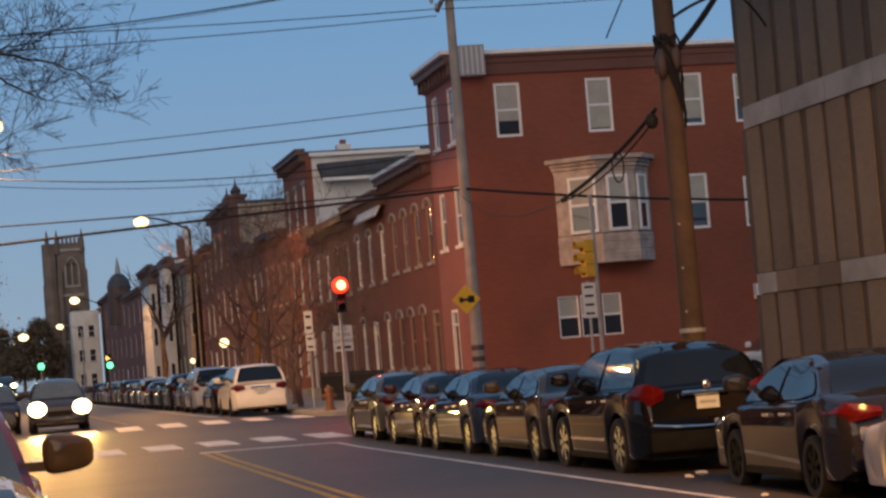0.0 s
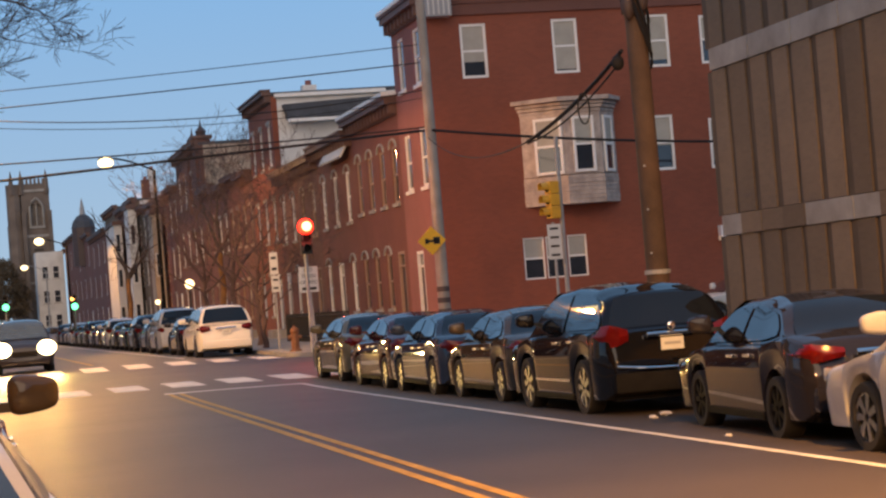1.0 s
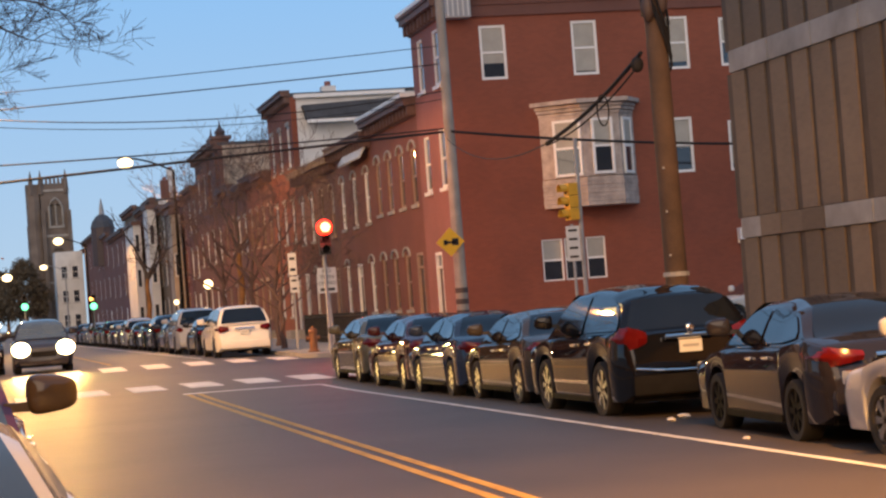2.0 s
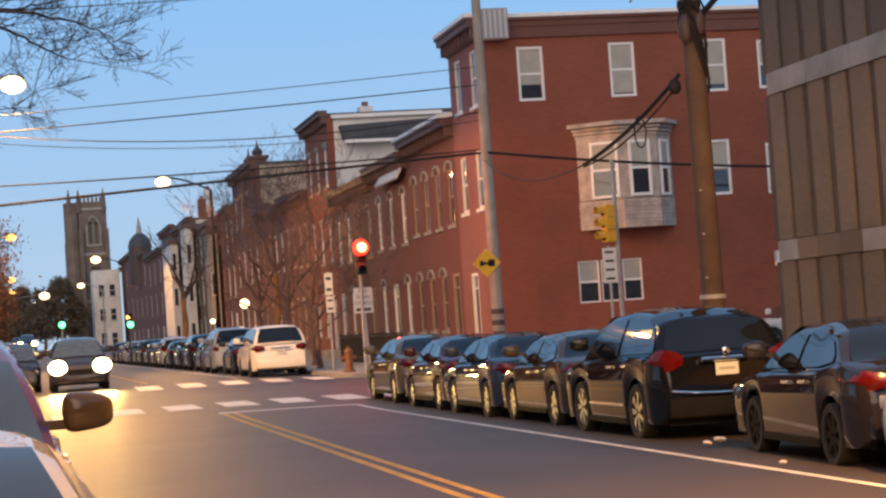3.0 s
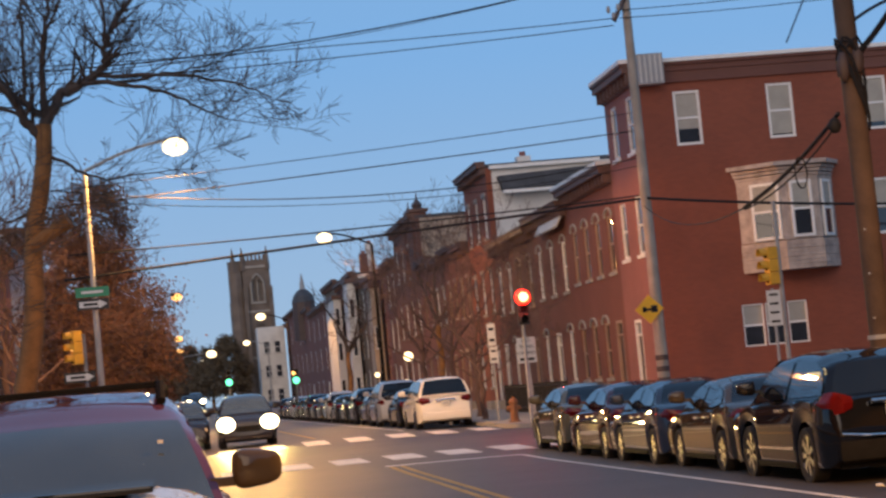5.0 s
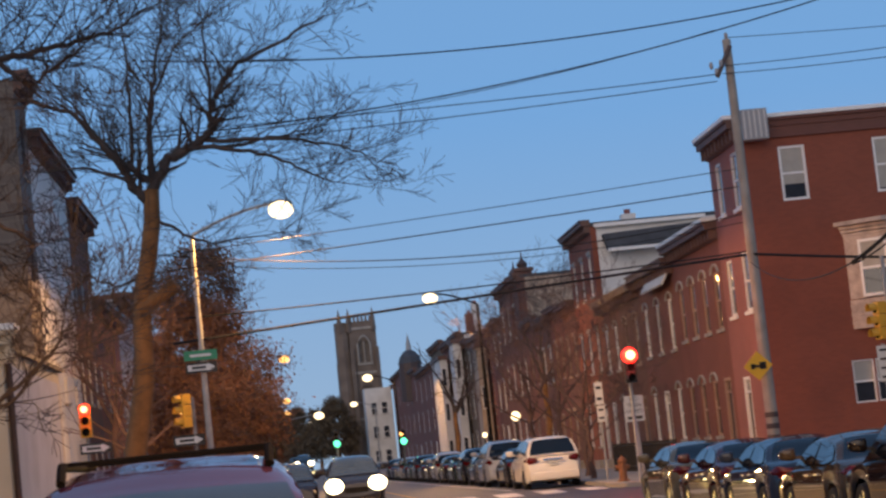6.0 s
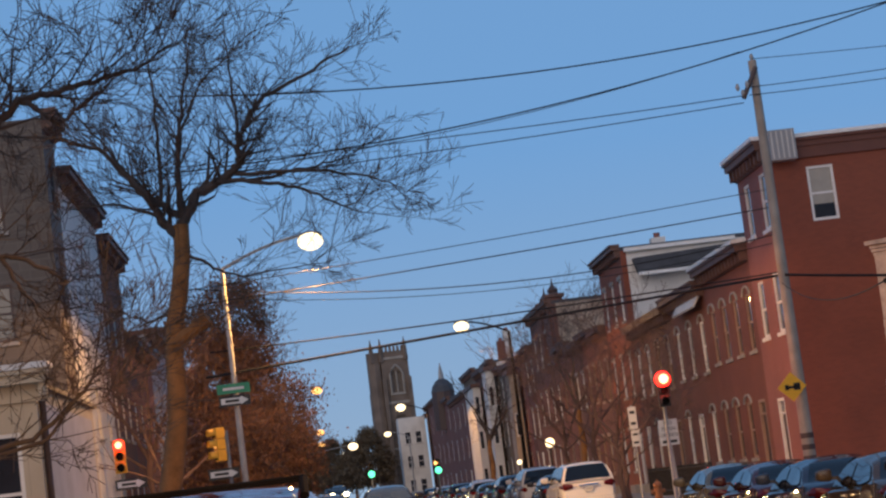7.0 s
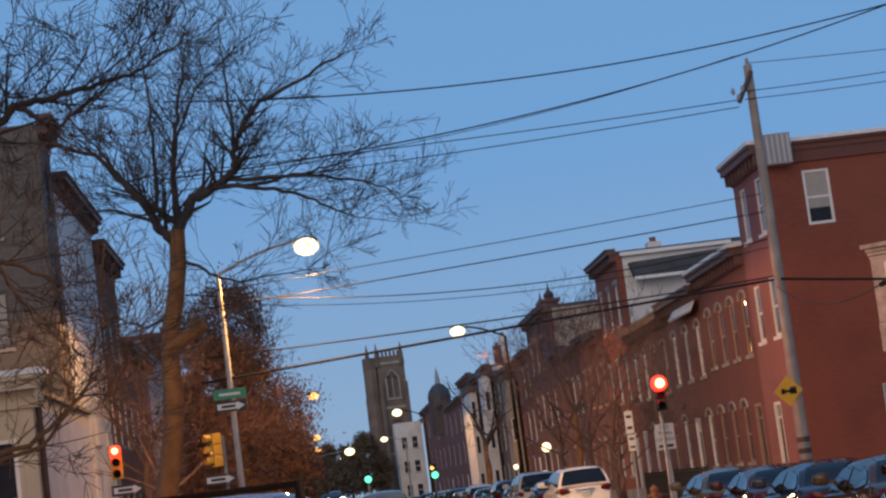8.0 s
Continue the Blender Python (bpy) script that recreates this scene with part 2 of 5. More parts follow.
def pavement(name, x0, x1, y0, y1, cx, cy):
    """A raised pavement slab with a rounded street corner at (cx, cy)."""
    r = 2.2
    pts = []
    for x, y in ((x0, y0), (x1, y0), (x1, y1), (x0, y1)):
        if (x, y) == (cx, cy):
            ox, oy = (x + r if x == x0 else x - r), (y + r if y == y0 else y - r)
            arc = [(ox + math.copysign(r * math.sin(math.pi * k / 12), x - ox), oy + math.copysign(r * math.cos(math.pi * k / 12), y - oy)) for k in range(7)]
            prev = pts[-1] if pts else (x0, y1)
            if abs(arc[0][0] - prev[0]) > 1e-6 and abs(arc[0][1] - prev[1]) > 1e-6:
                arc.reverse()
            pts += arc
        else:
            pts.append((x, y))
    thick = 0.16
    bm = bmesh.new()
    n = max(1, int((y1 - y0) / 4))
    vs = [bm.verts.new((x, y, 0)) for x, y in pts]
    bm.faces.new(vs)
    for k in range(1, n):
        yk = y0 + (y1 - y0) * k / n
        bmesh.ops.bisect_plane(bm, geom=bm.verts[:] + bm.edges[:] + bm.faces[:], plane_co=(0, yk, 0), plane_no=(0, 1, 0))
    ext = bmesh.ops.extrude_face_region(bm, geom=bm.faces[:])
    for v in ext["geom"]:
        if isinstance(v, bmesh.types.BMVert):
            v.co.z = 1
    for v in bm.verts:
        v.co.z = rise(v.co.y) + (0.14 if v.co.z > 0.5 else -thick)
    ob = new(name, mesh_of(bm, name, CONCRETE))
    return tagged(ob, "worn grey concrete pavement with raised kerb", "pavement", kind="structure")


pavement("pavement_1", KERB_R, 40, -30, CROSS_N, KERB_R, CROSS_N)
pavement("pavement_2", KERB_R, 40, CROSS_F, 330, KERB_R, CROSS_F)
pavement("pavement_3", -40, KERB_L, -30, CROSS_N, KERB_L, CROSS_N)
pavement("pavement_4", -40, KERB_L, CROSS_F, 330, KERB_L, CROSS_F)


def marking(name, x0, x1, y0, y1, material, label, drift=0.0):
    n = max(2, int((y1 - y0) / 1.5) + 1)
    nx = max(2, int((x1 - x0) / 0.5) + 1)
    ys = [y0 + (y1 - y0) * k / n for k in range(n + 1)]
    xs = [x0 + (x1 - x0) * k / nx for k in range(nx + 1)]
    bm = strip(bmesh.new(), xs, ys, lambda x, y: road_z(x, y) + 0.006)
    for v in bm.verts:
        v.co.x += drift * (v.co.y - y0)
    return tagged(new(name, mesh_of(bm, name, material)), label, "road marking", kind="structure")


marking("centre_line", 3.56, 3.67, -20, 44.6, PAINT_Y, "worn yellow centre line on dark asphalt", drift=0.012)
marking("centre_line", 3.79, 3.9, -20, 44.6, PAINT_Y, "worn yellow centre line on dark asphalt", drift=0.012)
marking("parking_line", 7.3, 7.42, -20, 44.6, PAINT_W, "worn white parking lane line on asphalt")
marking("parking_line", 7.3, 7.42, 69, 220, PAINT_W, "worn white parking lane line on asphalt")
marking("centre_line", 4.24, 4.36, 69, 220, PAINT_Y, "worn yellow centre line on dark asphalt")
marking("stop_line", 4.3, 7.42, 44.6, 45.0, PAINT_W, "worn white stop line before the crossing")
for k in range(8):
    marking("crosswalk_bar", -0.55 + 1.33 * k, 0.25 + 1.33 * k, 47.6, 50.8, PAINT_W, "worn white crosswalk bar on asphalt")
    marking("crosswalk_bar", -0.35 + 1.33 * k, 0.4 + 1.33 * k, 62.4, 65.4, PAINT_W, "worn white crosswalk bar on asphalt")


# ---- houses ----
class Face:
    """One wall plane: u runs along it, z up, d goes inwards."""

    def __init__(self, axis, plane, sign):
        self.axis, self.plane, self.sign = axis, plane, sign

    def at(self, u, z, d=0.0):
        w = self.plane - self.sign * d
        return Vector((w, u, z)) if self.axis == "x" else Vector((u, w, z))

    def slab(self, bm, u0, u1, z0, z1, d0, d1, bevel=0.0):
        a, b = self.at(u0, z0, d0), self.at(u1, z1, d1)
        return box(bm, min(a.x, b.x), max(a.x, b.x), min(a.y, b.y), max(a.y, b.y), min(a.z, b.z), max(a.z, b.z), bevel)


def wall(parent, face, u0, u1, z0, z1, holes, material, thick=0.28, label=""):
    """A wall of real thickness with openings right through it."""
    bm = bmesh.new()
    us = sorted({u0, u1, *[h[0] for h in holes], *[h[1] for h in holes]})
    zs = sorted({z0, z1, *[h[2] for h in holes], *[h[3] for h in holes]})
    us, zs = [u for u in us if u0 <= u <= u1], [z for z in zs if z0 <= z <= z1]
    def solid(i, j):
        if i < 0 or j < 0 or i >= len(us) - 1 or j >= len(zs) - 1:
            return False
        uc, zc = (us[i] + us[i + 1]) / 2, (zs[j] + zs[j + 1]) / 2
        return not any(h[0] < uc < h[1] and h[2] < zc < h[3] for h in holes)
    def quad(*p):
        bm.faces.new([bm.verts.new(q) for q in p])
    for i in range(len(us) - 1):
        for j in range(len(zs) - 1):
            if not solid(i, j):
                continue
            a, b, c, d = us[i], us[i + 1], zs[j], zs[j + 1]
            for t in (0, thick):
                quad(face.at(a, c, t), face.at(b, c, t), face.at(b, d, t), face.at(a, d, t))
            for di, dj, p, q in ((-1, 0, (a, c), (a, d)), (1, 0, (b, c), (b, d)), (0, -1, (a, c), (b, c)), (0, 1, (a, d), (b, d))):
                if not solid(i + di, j + dj):
                    quad(face.at(*p), face.at(*q), face.at(*q, thick), face.at(*p, thick))
    bmesh.ops.remove_doubles(bm, verts=bm.verts[:], dist=1e-4)
    return part("wall", bm, material, parent, label)


def window(parent, face, u0, u1, z0, z1, frame=None, sill=None, lintel=None, blind=0.0, bars=1, arch=False, f=0.09):
    """A sash window in its opening: frame, two panes, blind, sill and head."""
    frame = frame or TRIM_W
    bm = bmesh.new()
    d0, d1 = 0.03, 0.12
    face.slab(bm, u0, u0 + f, z0, z1, d0, d1)
    face.slab(bm, u1 - f, u1, z0, z1, d0, d1)
    face.slab(bm, u0 + f, u1 - f, z1 - f, z1, d0, d1)
    face.slab(bm, u0 + f, u1 - f, z0, z0 + f, d0, d1)
    zm = (z0 + z1) / 2
    face.slab(bm, u0 + f, u1 - f, zm - 0.035, zm + 0.035, d0 + 0.02, d1)
    for k in range(1, bars):
        um = u0 + (u1 - u0) * k / bars
        face.slab(bm, um - 0.03, um + 0.03, z0 + f, z1 - f, d0 + 0.02, d1)
    w = part("window", bm, frame, parent)
    for a, b in ((z0 + f, zm - 0.035), (zm + 0.035, z1 - f)):
        part("pane", face.slab(bmesh.new(), u0 + f, u1 - f, a, b, 0.085, 0.095), PANE, w)
    if blind:
        part("blind", face.slab(bmesh.new(), u0 + f, u1 - f, z1 - f - blind * (z1 - z0 - 2 * f), z1 - f, 0.07, 0.083), BLIND, w)
    if sill:
        part("sill", face.slab(bmesh.new(), u0 - 0.08, u1 + 0.08, z0 - 0.12, z0, -0.07, 0.1), sill, w)
    if lintel:
        bm = bmesh.new()
        if arch:
            n = 7
            uc, hw = (u0 + u1) / 2, (u1 - u0) / 2 + 0.06
            for k in range(n):
                t0, t1 = math.pi * k / n, math.pi * (k + 1) / n
                q = []
                for d in (-0.06, 0.05):
                    for rr, t in ((1.0, t0), (1.0, t1), (1.28, t1), (1.28, t0)):
                        q.append(bm.verts.new(face.at(uc - hw * rr * math.cos(t), z1 - 0.05 + 0.28 * rr * math.sin(t), d)))
                for idx in ((0, 1, 2, 3), (4, 5, 6, 7), (0, 1, 5, 4), (2, 3, 7, 6)):
                    bm.faces.new([q[i] for i in idx])
            bmesh.ops.remove_doubles(bm, verts=bm.verts[:], dist=1e-4)
        else:
            face.slab(bm, u0 - 0.1, u1 + 0.1, z1, z1 + 0.2, -0.05, 0.1)
        part("lintel", bm, lintel, w)
    return w


def door(parent, face, u0, u1, z0, z1, frame, leaf):
    bm = bmesh.new()
    face.slab(bm, u0, u0 + 0.1, z0, z1, 0.0, 0.14)
    face.slab(bm, u1 - 0.1, u1, z0, z1, 0.0, 0.14)
    face.slab(bm, u0 + 0.1, u1 - 0.1, z1 - 0.1, z1, 0.0, 0.14)
    face.slab(bm, u0 + 0.1, u1 - 0.1, z1 - 0.55, z1 - 0.48, 0.03, 0.14)
    d = part("door_frame", bm, frame, parent)
    part("fanlight", face.slab(bmesh.new(), u0 + 0.1, u1 - 0.1, z1 - 0.48, z1 - 0.1, 0.09, 0.1), PANE, d)
    bm = bmesh.new()
    face.slab(bm, u0 + 0.1, u1 - 0.1, z0, z1 - 0.55, 0.1, 0.14)
    for a, b in ((0.08, 0.42), (0.52, 0.92)):
        h = z1 - 0.55 - z0
        face.slab(bm, u0 + 0.2, u1 - 0.2, z0 + a * h, z0 + b * h, 0.085, 0.1)
    part("door_leaf", bm, leaf, d)
    part("step", face.slab(bmesh.new(), u0 - 0.15, u1 + 0.15, z0 - 0.4, z0, -0.7, 0.02), KERB, d)
    return d


def cornice(parent, face, u0, u1, z, depth=0.45, height=0.6, material=None, brackets=0.6, cap=None):
    material = material or CORNICE_B
    c = part("cornice", face.slab(bmesh.new(), u0 - 0.05, u1 + 0.05, z - height * 0.4, z - 0.05, -depth, 0.0), material, parent)
    part("frieze", face.slab(bmesh.new(), u0, u1, z - height, z - height * 0.4 - 0.001, -0.08, 0.0), material, c)
    part("crown_moulding", face.slab(bmesh.new(), u0 - 0.08, u1 + 0.08, z - 0.049, z + 0.04, -depth - 0.07, 0.0), material, c)
    n = int((u1 - u0) / brackets)
    for k in range(n + 1):
        u = u0 + 0.1 + (u1 - u0 - 0.2) * k / max(1, n)
        part("bracket", face.slab(bmesh.new(), u - 0.06, u + 0.06, z - height * 0.95, z - height * 0.4, -depth * 0.7, -0.08), material, c)
    if cap:
        part("coping", face.slab(bmesh.new(), u0 - 0.1, u1 + 0.1, z + 0.045, z + 0.17, -depth - 0.1, 0.3), cap, c)
    return c


def row_house(y0, y1, roof, material, label, cols=2, floors=2, x=15.45, sign=-1, deep=10.0, trim=None, corn=None, arch=False, door_col=0, ground_z=0.46, side=None, group="rowhouses", door_mat=None, cap=None, blinds=True, heads=None):
    """A terraced house whose front looks across the street."""
    h = thing("row_house", label, "house", group=group)
    f = Face("x", x, sign)
    trim = trim or TRIM_W
    corn = corn or CORNICE_B
    fh = (roof - 0.7 - ground_z - 0.3) / floors
    holes, wins, dr = [], [], None
    w = (y1 - y0) / cols
    for k in range(cols):
        uc = y0 + w * (k + 0.5)
        for fl in range(floors):
            za = ground_z + 0.3 + fh * fl + 0.75
            zb = za + min(2.0, fh - 1.05)
            if fl == 0 and k == door_col:
                dr = (uc - 0.55, uc + 0.55, ground_z + 0.4, zb)
                holes.append(dr)
            else:
                wins.append((uc - 0.45, uc + 0.45, za, zb))
    holes += wins
    wall(h, f, y0, y1, ground_z - 0.6, roof - 0.3, holes, material)
    for a in wins:
        window(h, f, *a, frame=trim, sill=heads or (KERB if trim is TRIM_W else trim), lintel=heads or (KERB if trim is TRIM_W else trim), arch=arch, blind=random.choice((0, 0, 0.4, 0.5)) if blinds else 0.0)
    if dr:
        door(h, f, *dr, trim, door_mat or TRIM_D)
    cornice(h, f, y0, y1, roof, material=corn, cap=cap)
    xi, xo = x - sign * 0.285, x - sign * deep
    for ya, yb in ((y0, y0 + 0.25), (y1 - 0.25, y1)):
        part("party_wall", boxm(min(xi, xo), max(xi, xo), ya, yb, ground_z - 0.6, roof - 0.3), side or material, h)
    part("back_wall", boxm(min(xo, xo - sign * 0.25), max(xo, xo - sign * 0.25), y0, y1, ground_z - 0.6, roof - 0.4), material, h)
    part("roof", boxm(min(x - sign * 0.01, xo), max(x - sign * 0.01, xo), y0, y1, roof - 0.295, roof - 0.1), ROOF_D, h)
    part("floor_slab", boxm(min(xi, xo), max(xi, xo), y0 + 0.26, y1 - 0.26, roof * 0.5, roof * 0.5 + 0.2), TRIM_D, h)
    return h


# corner house, its long flank along the cross street
CX, CY, CR = 15.45, 64.5, 11.6
corner = thing("corner_house", "three-storey red brick corner house with weathered bay window", "house")
fs, ff = Face("y", CY, -1), Face("x", CX, -1)
side_w = [(16.69, 17.58, 8.87, 10.67), (19.84, 20.73, 8.88, 10.7), (23.08, 23.94, 8.92, 10.7), (25.05, 25.9, 8.95, 10.6),
          (23.0, 23.83, 5.44, 7.3), (25.1, 25.95, 5.4, 7.1)]
low_w = [(18.28, 19.0, 2.12, 3.5), (19.05, 19.75, 2.12, 3.5), (19.8, 20.47, 2.12, 3.5)]
bay_hole = (18.95, 21.35, 4.6, 7.35)
front_w = [(65.2, 66.1, 8.9, 10.75), (67.6, 68.5, 8.95, 10.75), (65.25, 66.15, 5.5, 7.45), (67.6, 68.5, 5.5, 7.4)]
front_d = (66.9, 67.9, 0.62, 3.4)
wall(corner, fs, CX, 31.0, -0.2, CR - 0.05, side_w + low_w + [bay_hole], BRICK_RED)
wall(corner, ff, CY + 0.285, 69.3, -0.2, CR - 0.05, front_w + [front_d], BRICK_PINK)
for i, a in enumerate(side_w):
    window(corner, fs, *a, blind=(0.72, 0.97, 0.9, 0.5, 0.55, 0.9)[i])
for a in low_w:
    window(corner, fs, *a, blind=0.5, f=0.05)
for a in front_w:
    window(corner, ff, *a, sill=TRIM_W)
door(corner, ff, *front_d, TRIM_W, TRIM_D)
part("rear_wall", boxm(CX + 0.285, 31, 69.05, 69.3, -0.2, CR - 0.1), BRICK_DARK, corner)
part("end_wall", boxm(30.7, 31, CY + 0.285, 69.04, -0.2, CR - 0.1), BRICK_DARK, corner)
part("roof", boxm(CX + 0.29, 30.69, CY + 0.29, 69.04, CR - 0.4, CR - 0.2), ROOF_D, corner)
part("floor_slab", boxm(CX + 0.29, 30.69, CY + 0.29, 69.04, 7.8, 8.0), TRIM_D, corner)
part("floor_slab", boxm(CX + 0.29, 30.69, CY + 0.29, 69.04, 4.0, 4.2), TRIM_D, corner)
cornice(corner, ff, CY, 69.3, CR + 0.05, 0.38, 0.65, CORNICE_B, 0.55, TRIM_W)
# white coping here paints the line of sky reflected along the roof edge
cornice(corner, fs, CX + 0.4, 31.0, CR - 0.02, 0.12, 0.62, BRICK_DARK, 1.55, TRIM_W)


def bay_window(parent):
    bm = bmesh.new()
    y0, y1 = CY - 0.8, CY - 0.005
    outl = [(18.5, y1), (19.78, y0), (21.0, y0), (21.75, y1)]
    def prism(z0, z1, grow):
        c = [(x + math.copysign(grow, x - 20.15), y - (grow if y < y1 else 0)) for x, y in outl]
        lo = [bm.verts.new((x, y, z0)) for x, y in c]
        hi = [bm.verts.new((x, y, z1)) for x, y in c]
        bm.faces.new(lo[::-1])
        bm.faces.new(hi)
        for k in range(4):
            bm.faces.new((lo[k], lo[(k + 1) % 4], hi[(k + 1) % 4], hi[k]))
    prism(5.46, 7.5, 0.0)
    b = part("bay", bm, WOOD_W, parent, "weathered timber bay with peeling lap boards")
    for k in range(7):
        bm = bmesh.new()
        prism(4.5 + 0.135 * k, 4.5 + 0.135 * k + 0.128, 0.012 * (k % 2) + 0.02)
        part("lap_board", bm, WOOD_W, b)
    for k in range(4):
        bm = bmesh.new()
        prism(7.505 + 0.12 * k, 7.6 + 0.12 * k + (0.04 if k == 3 else 0), 0.03 + 0.05 * k + (0.1 if k == 3 else 0))
        part("moulding", bm, WOOD_W, b)
    f = Face("y", y0 - 0.09, -1)
    window(b, f, 20.02, 20.76, 5.52, 7.36, blind=0.48)
    # canted side lights, turned with the bay
    for (xa, ya), (xb, yb), a, c in ((outl[0], outl[1], 0.45, 1.4), (outl[2], outl[3], 0.15, 0.8)):
        d = Vector((xb - xa, yb - ya, 0))
        m = Matrix.Translation((xa, ya, 0)) @ Matrix.Rotation(math.atan2(d.y, d.x), 4, "Z")
        bm2 = bmesh.new()
        for a0, a1, z0, z1 in ((a, a + 0.09, 5.5, 7.36), (c - 0.09, c, 5.5, 7.36), (a + 0.09, c - 0.09, 5.5, 5.59), (a + 0.09, c - 0.09, 7.27, 7.36), (a + 0.09, c - 0.09, 6.38, 6.46)):
            box(bm2, a0, a1, -0.07, -0.004, z0, z1)
        bmesh.ops.transform(bm2, matrix=m, verts=bm2.verts[:])
        w = part("window", bm2, TRIM_W, b)
        bm2 = box(bmesh.new(), a + 0.09, c - 0.09, -0.03, -0.015, 5.59, 7.27)
        bmesh.ops.transform(bm2, matrix=m, verts=bm2.verts[:])
        part("pane", bm2, PANE, w)
        bm2 = box(bmesh.new(), a + 0.09, c - 0.09, -0.045, -0.031, 6.46, 7.27)
        bmesh.ops.transform(bm2, matrix=m, verts=bm2.verts[:])
        part("blind", bm2, BLIND, w)


bay_window(corner)

# the terrace beyond it
for i, (a, b, r, mt, lab) in enumerate([
    (86.01, 91.4, 8.3, BRICK_DARK, "two-storey dark brick row house behind a bare tree"),
    (91.41, 96.9, 8.3, BRICK_MID, "two-storey red brick row house with brown cornice"),
    (105.1, 110.0, 9.2, BRICK_DARK, "dark brick row house with white-trimmed windows"),
    (110.01, 115.0, 9.4, BRICK_MID, "red brick row house with brown cornice"),
    (115.01, 120.5, 9.2, BRICK_DARK, "dark brick row house with brown cornice"),
    (120.51, 126.9, 9.6, BRICK_MID, "red brick row house with brown cornice"),
    (141.1, 148.0, 11.0, BRICK_DARK, "three-storey brown brick row house"),
    (148.01, 156.0, 10.8, BRICK_PINK, "three-storey faded brick row house"),
    (156.01, 165.0, 10.9, BRICK_DARK, "three-storey dark brick row house"),
    (165.01, 173.0, 11.2, BRICK_BROWN, "three-storey brown row house"),
]):
    row_house(a, b, r, mt, lab, floors=2 if r < 9.9 else 3, arch=i < 2, door_col=1 if i % 2 else 0, trim=(TRIM_T, TRIM_W, TRIM_T, TRIM_T, TRIM_W)[i % 5])
row_house(69.31, 77.9, 8.9, BRICK_MID, "two-storey red brick row house with a white-capped cornice", cols=4, arch=True, door_col=0, trim=TRIM_T, cap=TRIM_W, blinds=False, heads=KERB)
white_top = row_house(77.91, 86.0, 8.55, BRICK_MID, "two-storey red brick row house with a white sloping eaves panel", cols=3, arch=True, door_col=1, trim=TRIM_W, blinds=False)
bm = bmesh.new()
prism_yz = [(15.0, 7.62), (15.05, 7.56), (15.75, 8.72), (15.7, 8.78)]
lo, hi = [bm.verts.new((x, 78.2, z)) for x, z in prism_yz], [bm.verts.new((x, 83.0, z)) for x, z in prism_yz]
bm.faces.new(lo)
bm.faces.new(hi)
for k in range(4):
    bm.faces.new((lo[k], lo[(k + 1) % 4], hi[(k + 1) % 4], hi[k]))
part("eaves_panel", bm, STUCCO_W, white_top, "white sloping eaves panel")

# tall house with a white rendered gable wall
row_house(97, 105, 12.4, BRICK_RED, "tall red brick row house with white rendered gable wall", cols=3, floors=3, side=STUCCO_W, deep=7.0)
row_house(127, 141, 12.8, BRICK_DARK, "tall dark brick house with tan rendered flank", cols=4, floors=3, side=STUCCO_T, deep=9.0)
for k, (a, b, r, mt, sd) in enumerate([(173.1, 182, 12.3, BRICK_BROWN, STUCCO_W), (182.1, 193, 12.2, BRICK_DARK, STUCCO_W), (193.1, 210, 12.9, BRICK_BROWN, STUCCO_G),
                                       (210.1, 235, 11.6, BRICK_MID, STUCCO_W), (235.1, 262, 12.4, BRICK_MID, BRICK_DARK), (262.1, 290, 13.6, BRICK_MID, STUCCO_W)]):
    row_house(a, b, r, mt, "distant three-storey terrace house on the far block", cols=3, floors=3, side=sd)

# projecting pale bays on two far fronts
for y0, y1, top in ((170.6, 174.4, 11.2), (186.5, 196.5, 10.7), (150.5, 153.5, 9.6)):
    h = thing("front_bay", "pale three-storey bay projecting from a far terrace", "bay")
    part("body", boxm(14.45, 15.165, y0, y1, 0.3, top, bevel=0.03), STUCCO_W if y0 > 160 else STUCCO_T, h)
    part("cap", boxm(14.3, 15.166, y0 - 0.15, y1 + 0.15, top + 0.005, top + 0.35, bevel=0.03), CORNICE_B, h)
    for z in (1.6, 5.0, 8.2):
        if z + 1.6 < top:
            w = part("window", boxm(14.55, 15.0, y0 - 0.03, y0 - 0.005, z, z + 1.7), TRIM_W, h)
            part("pane", boxm(14.62, 14.93, y0 - 0.04, y0 - 0.031, z + 0.07, z + 1.63), PANE, w)

# dark ribbed building on the near corner
ribbed = thing("ribbed_building", "brown ribbed masonry building with pale concrete bands", "building")
fr = Face("x", CX, -1)
wall(ribbed, fr, -12, 39.2, -0.2, 12.5, [(28.1, 29.2, -0.1, 2.3), (29.6, 29.95, 5.0, 7.6)], BRICK_BROWN)
part("glazing", fr.slab(bmesh.new(), 28.1, 29.2, -0.1, 2.3, 0.12, 0.15), PANE, ribbed)
part("glazing", fr.slab(bmesh.new(), 29.6, 29.95, 5.0, 7.6, 0.12, 0.15), PANE, ribbed)
part("end_wall", boxm(CX + 0.285, 32, 38.9, 39.2, -0.2, 12.5), BRICK_BROWN, ribbed)
part("roof", boxm(CX + 0.285, 32, -12, 38.89, 12.1, 12.4), ROOF_D, ribbed)
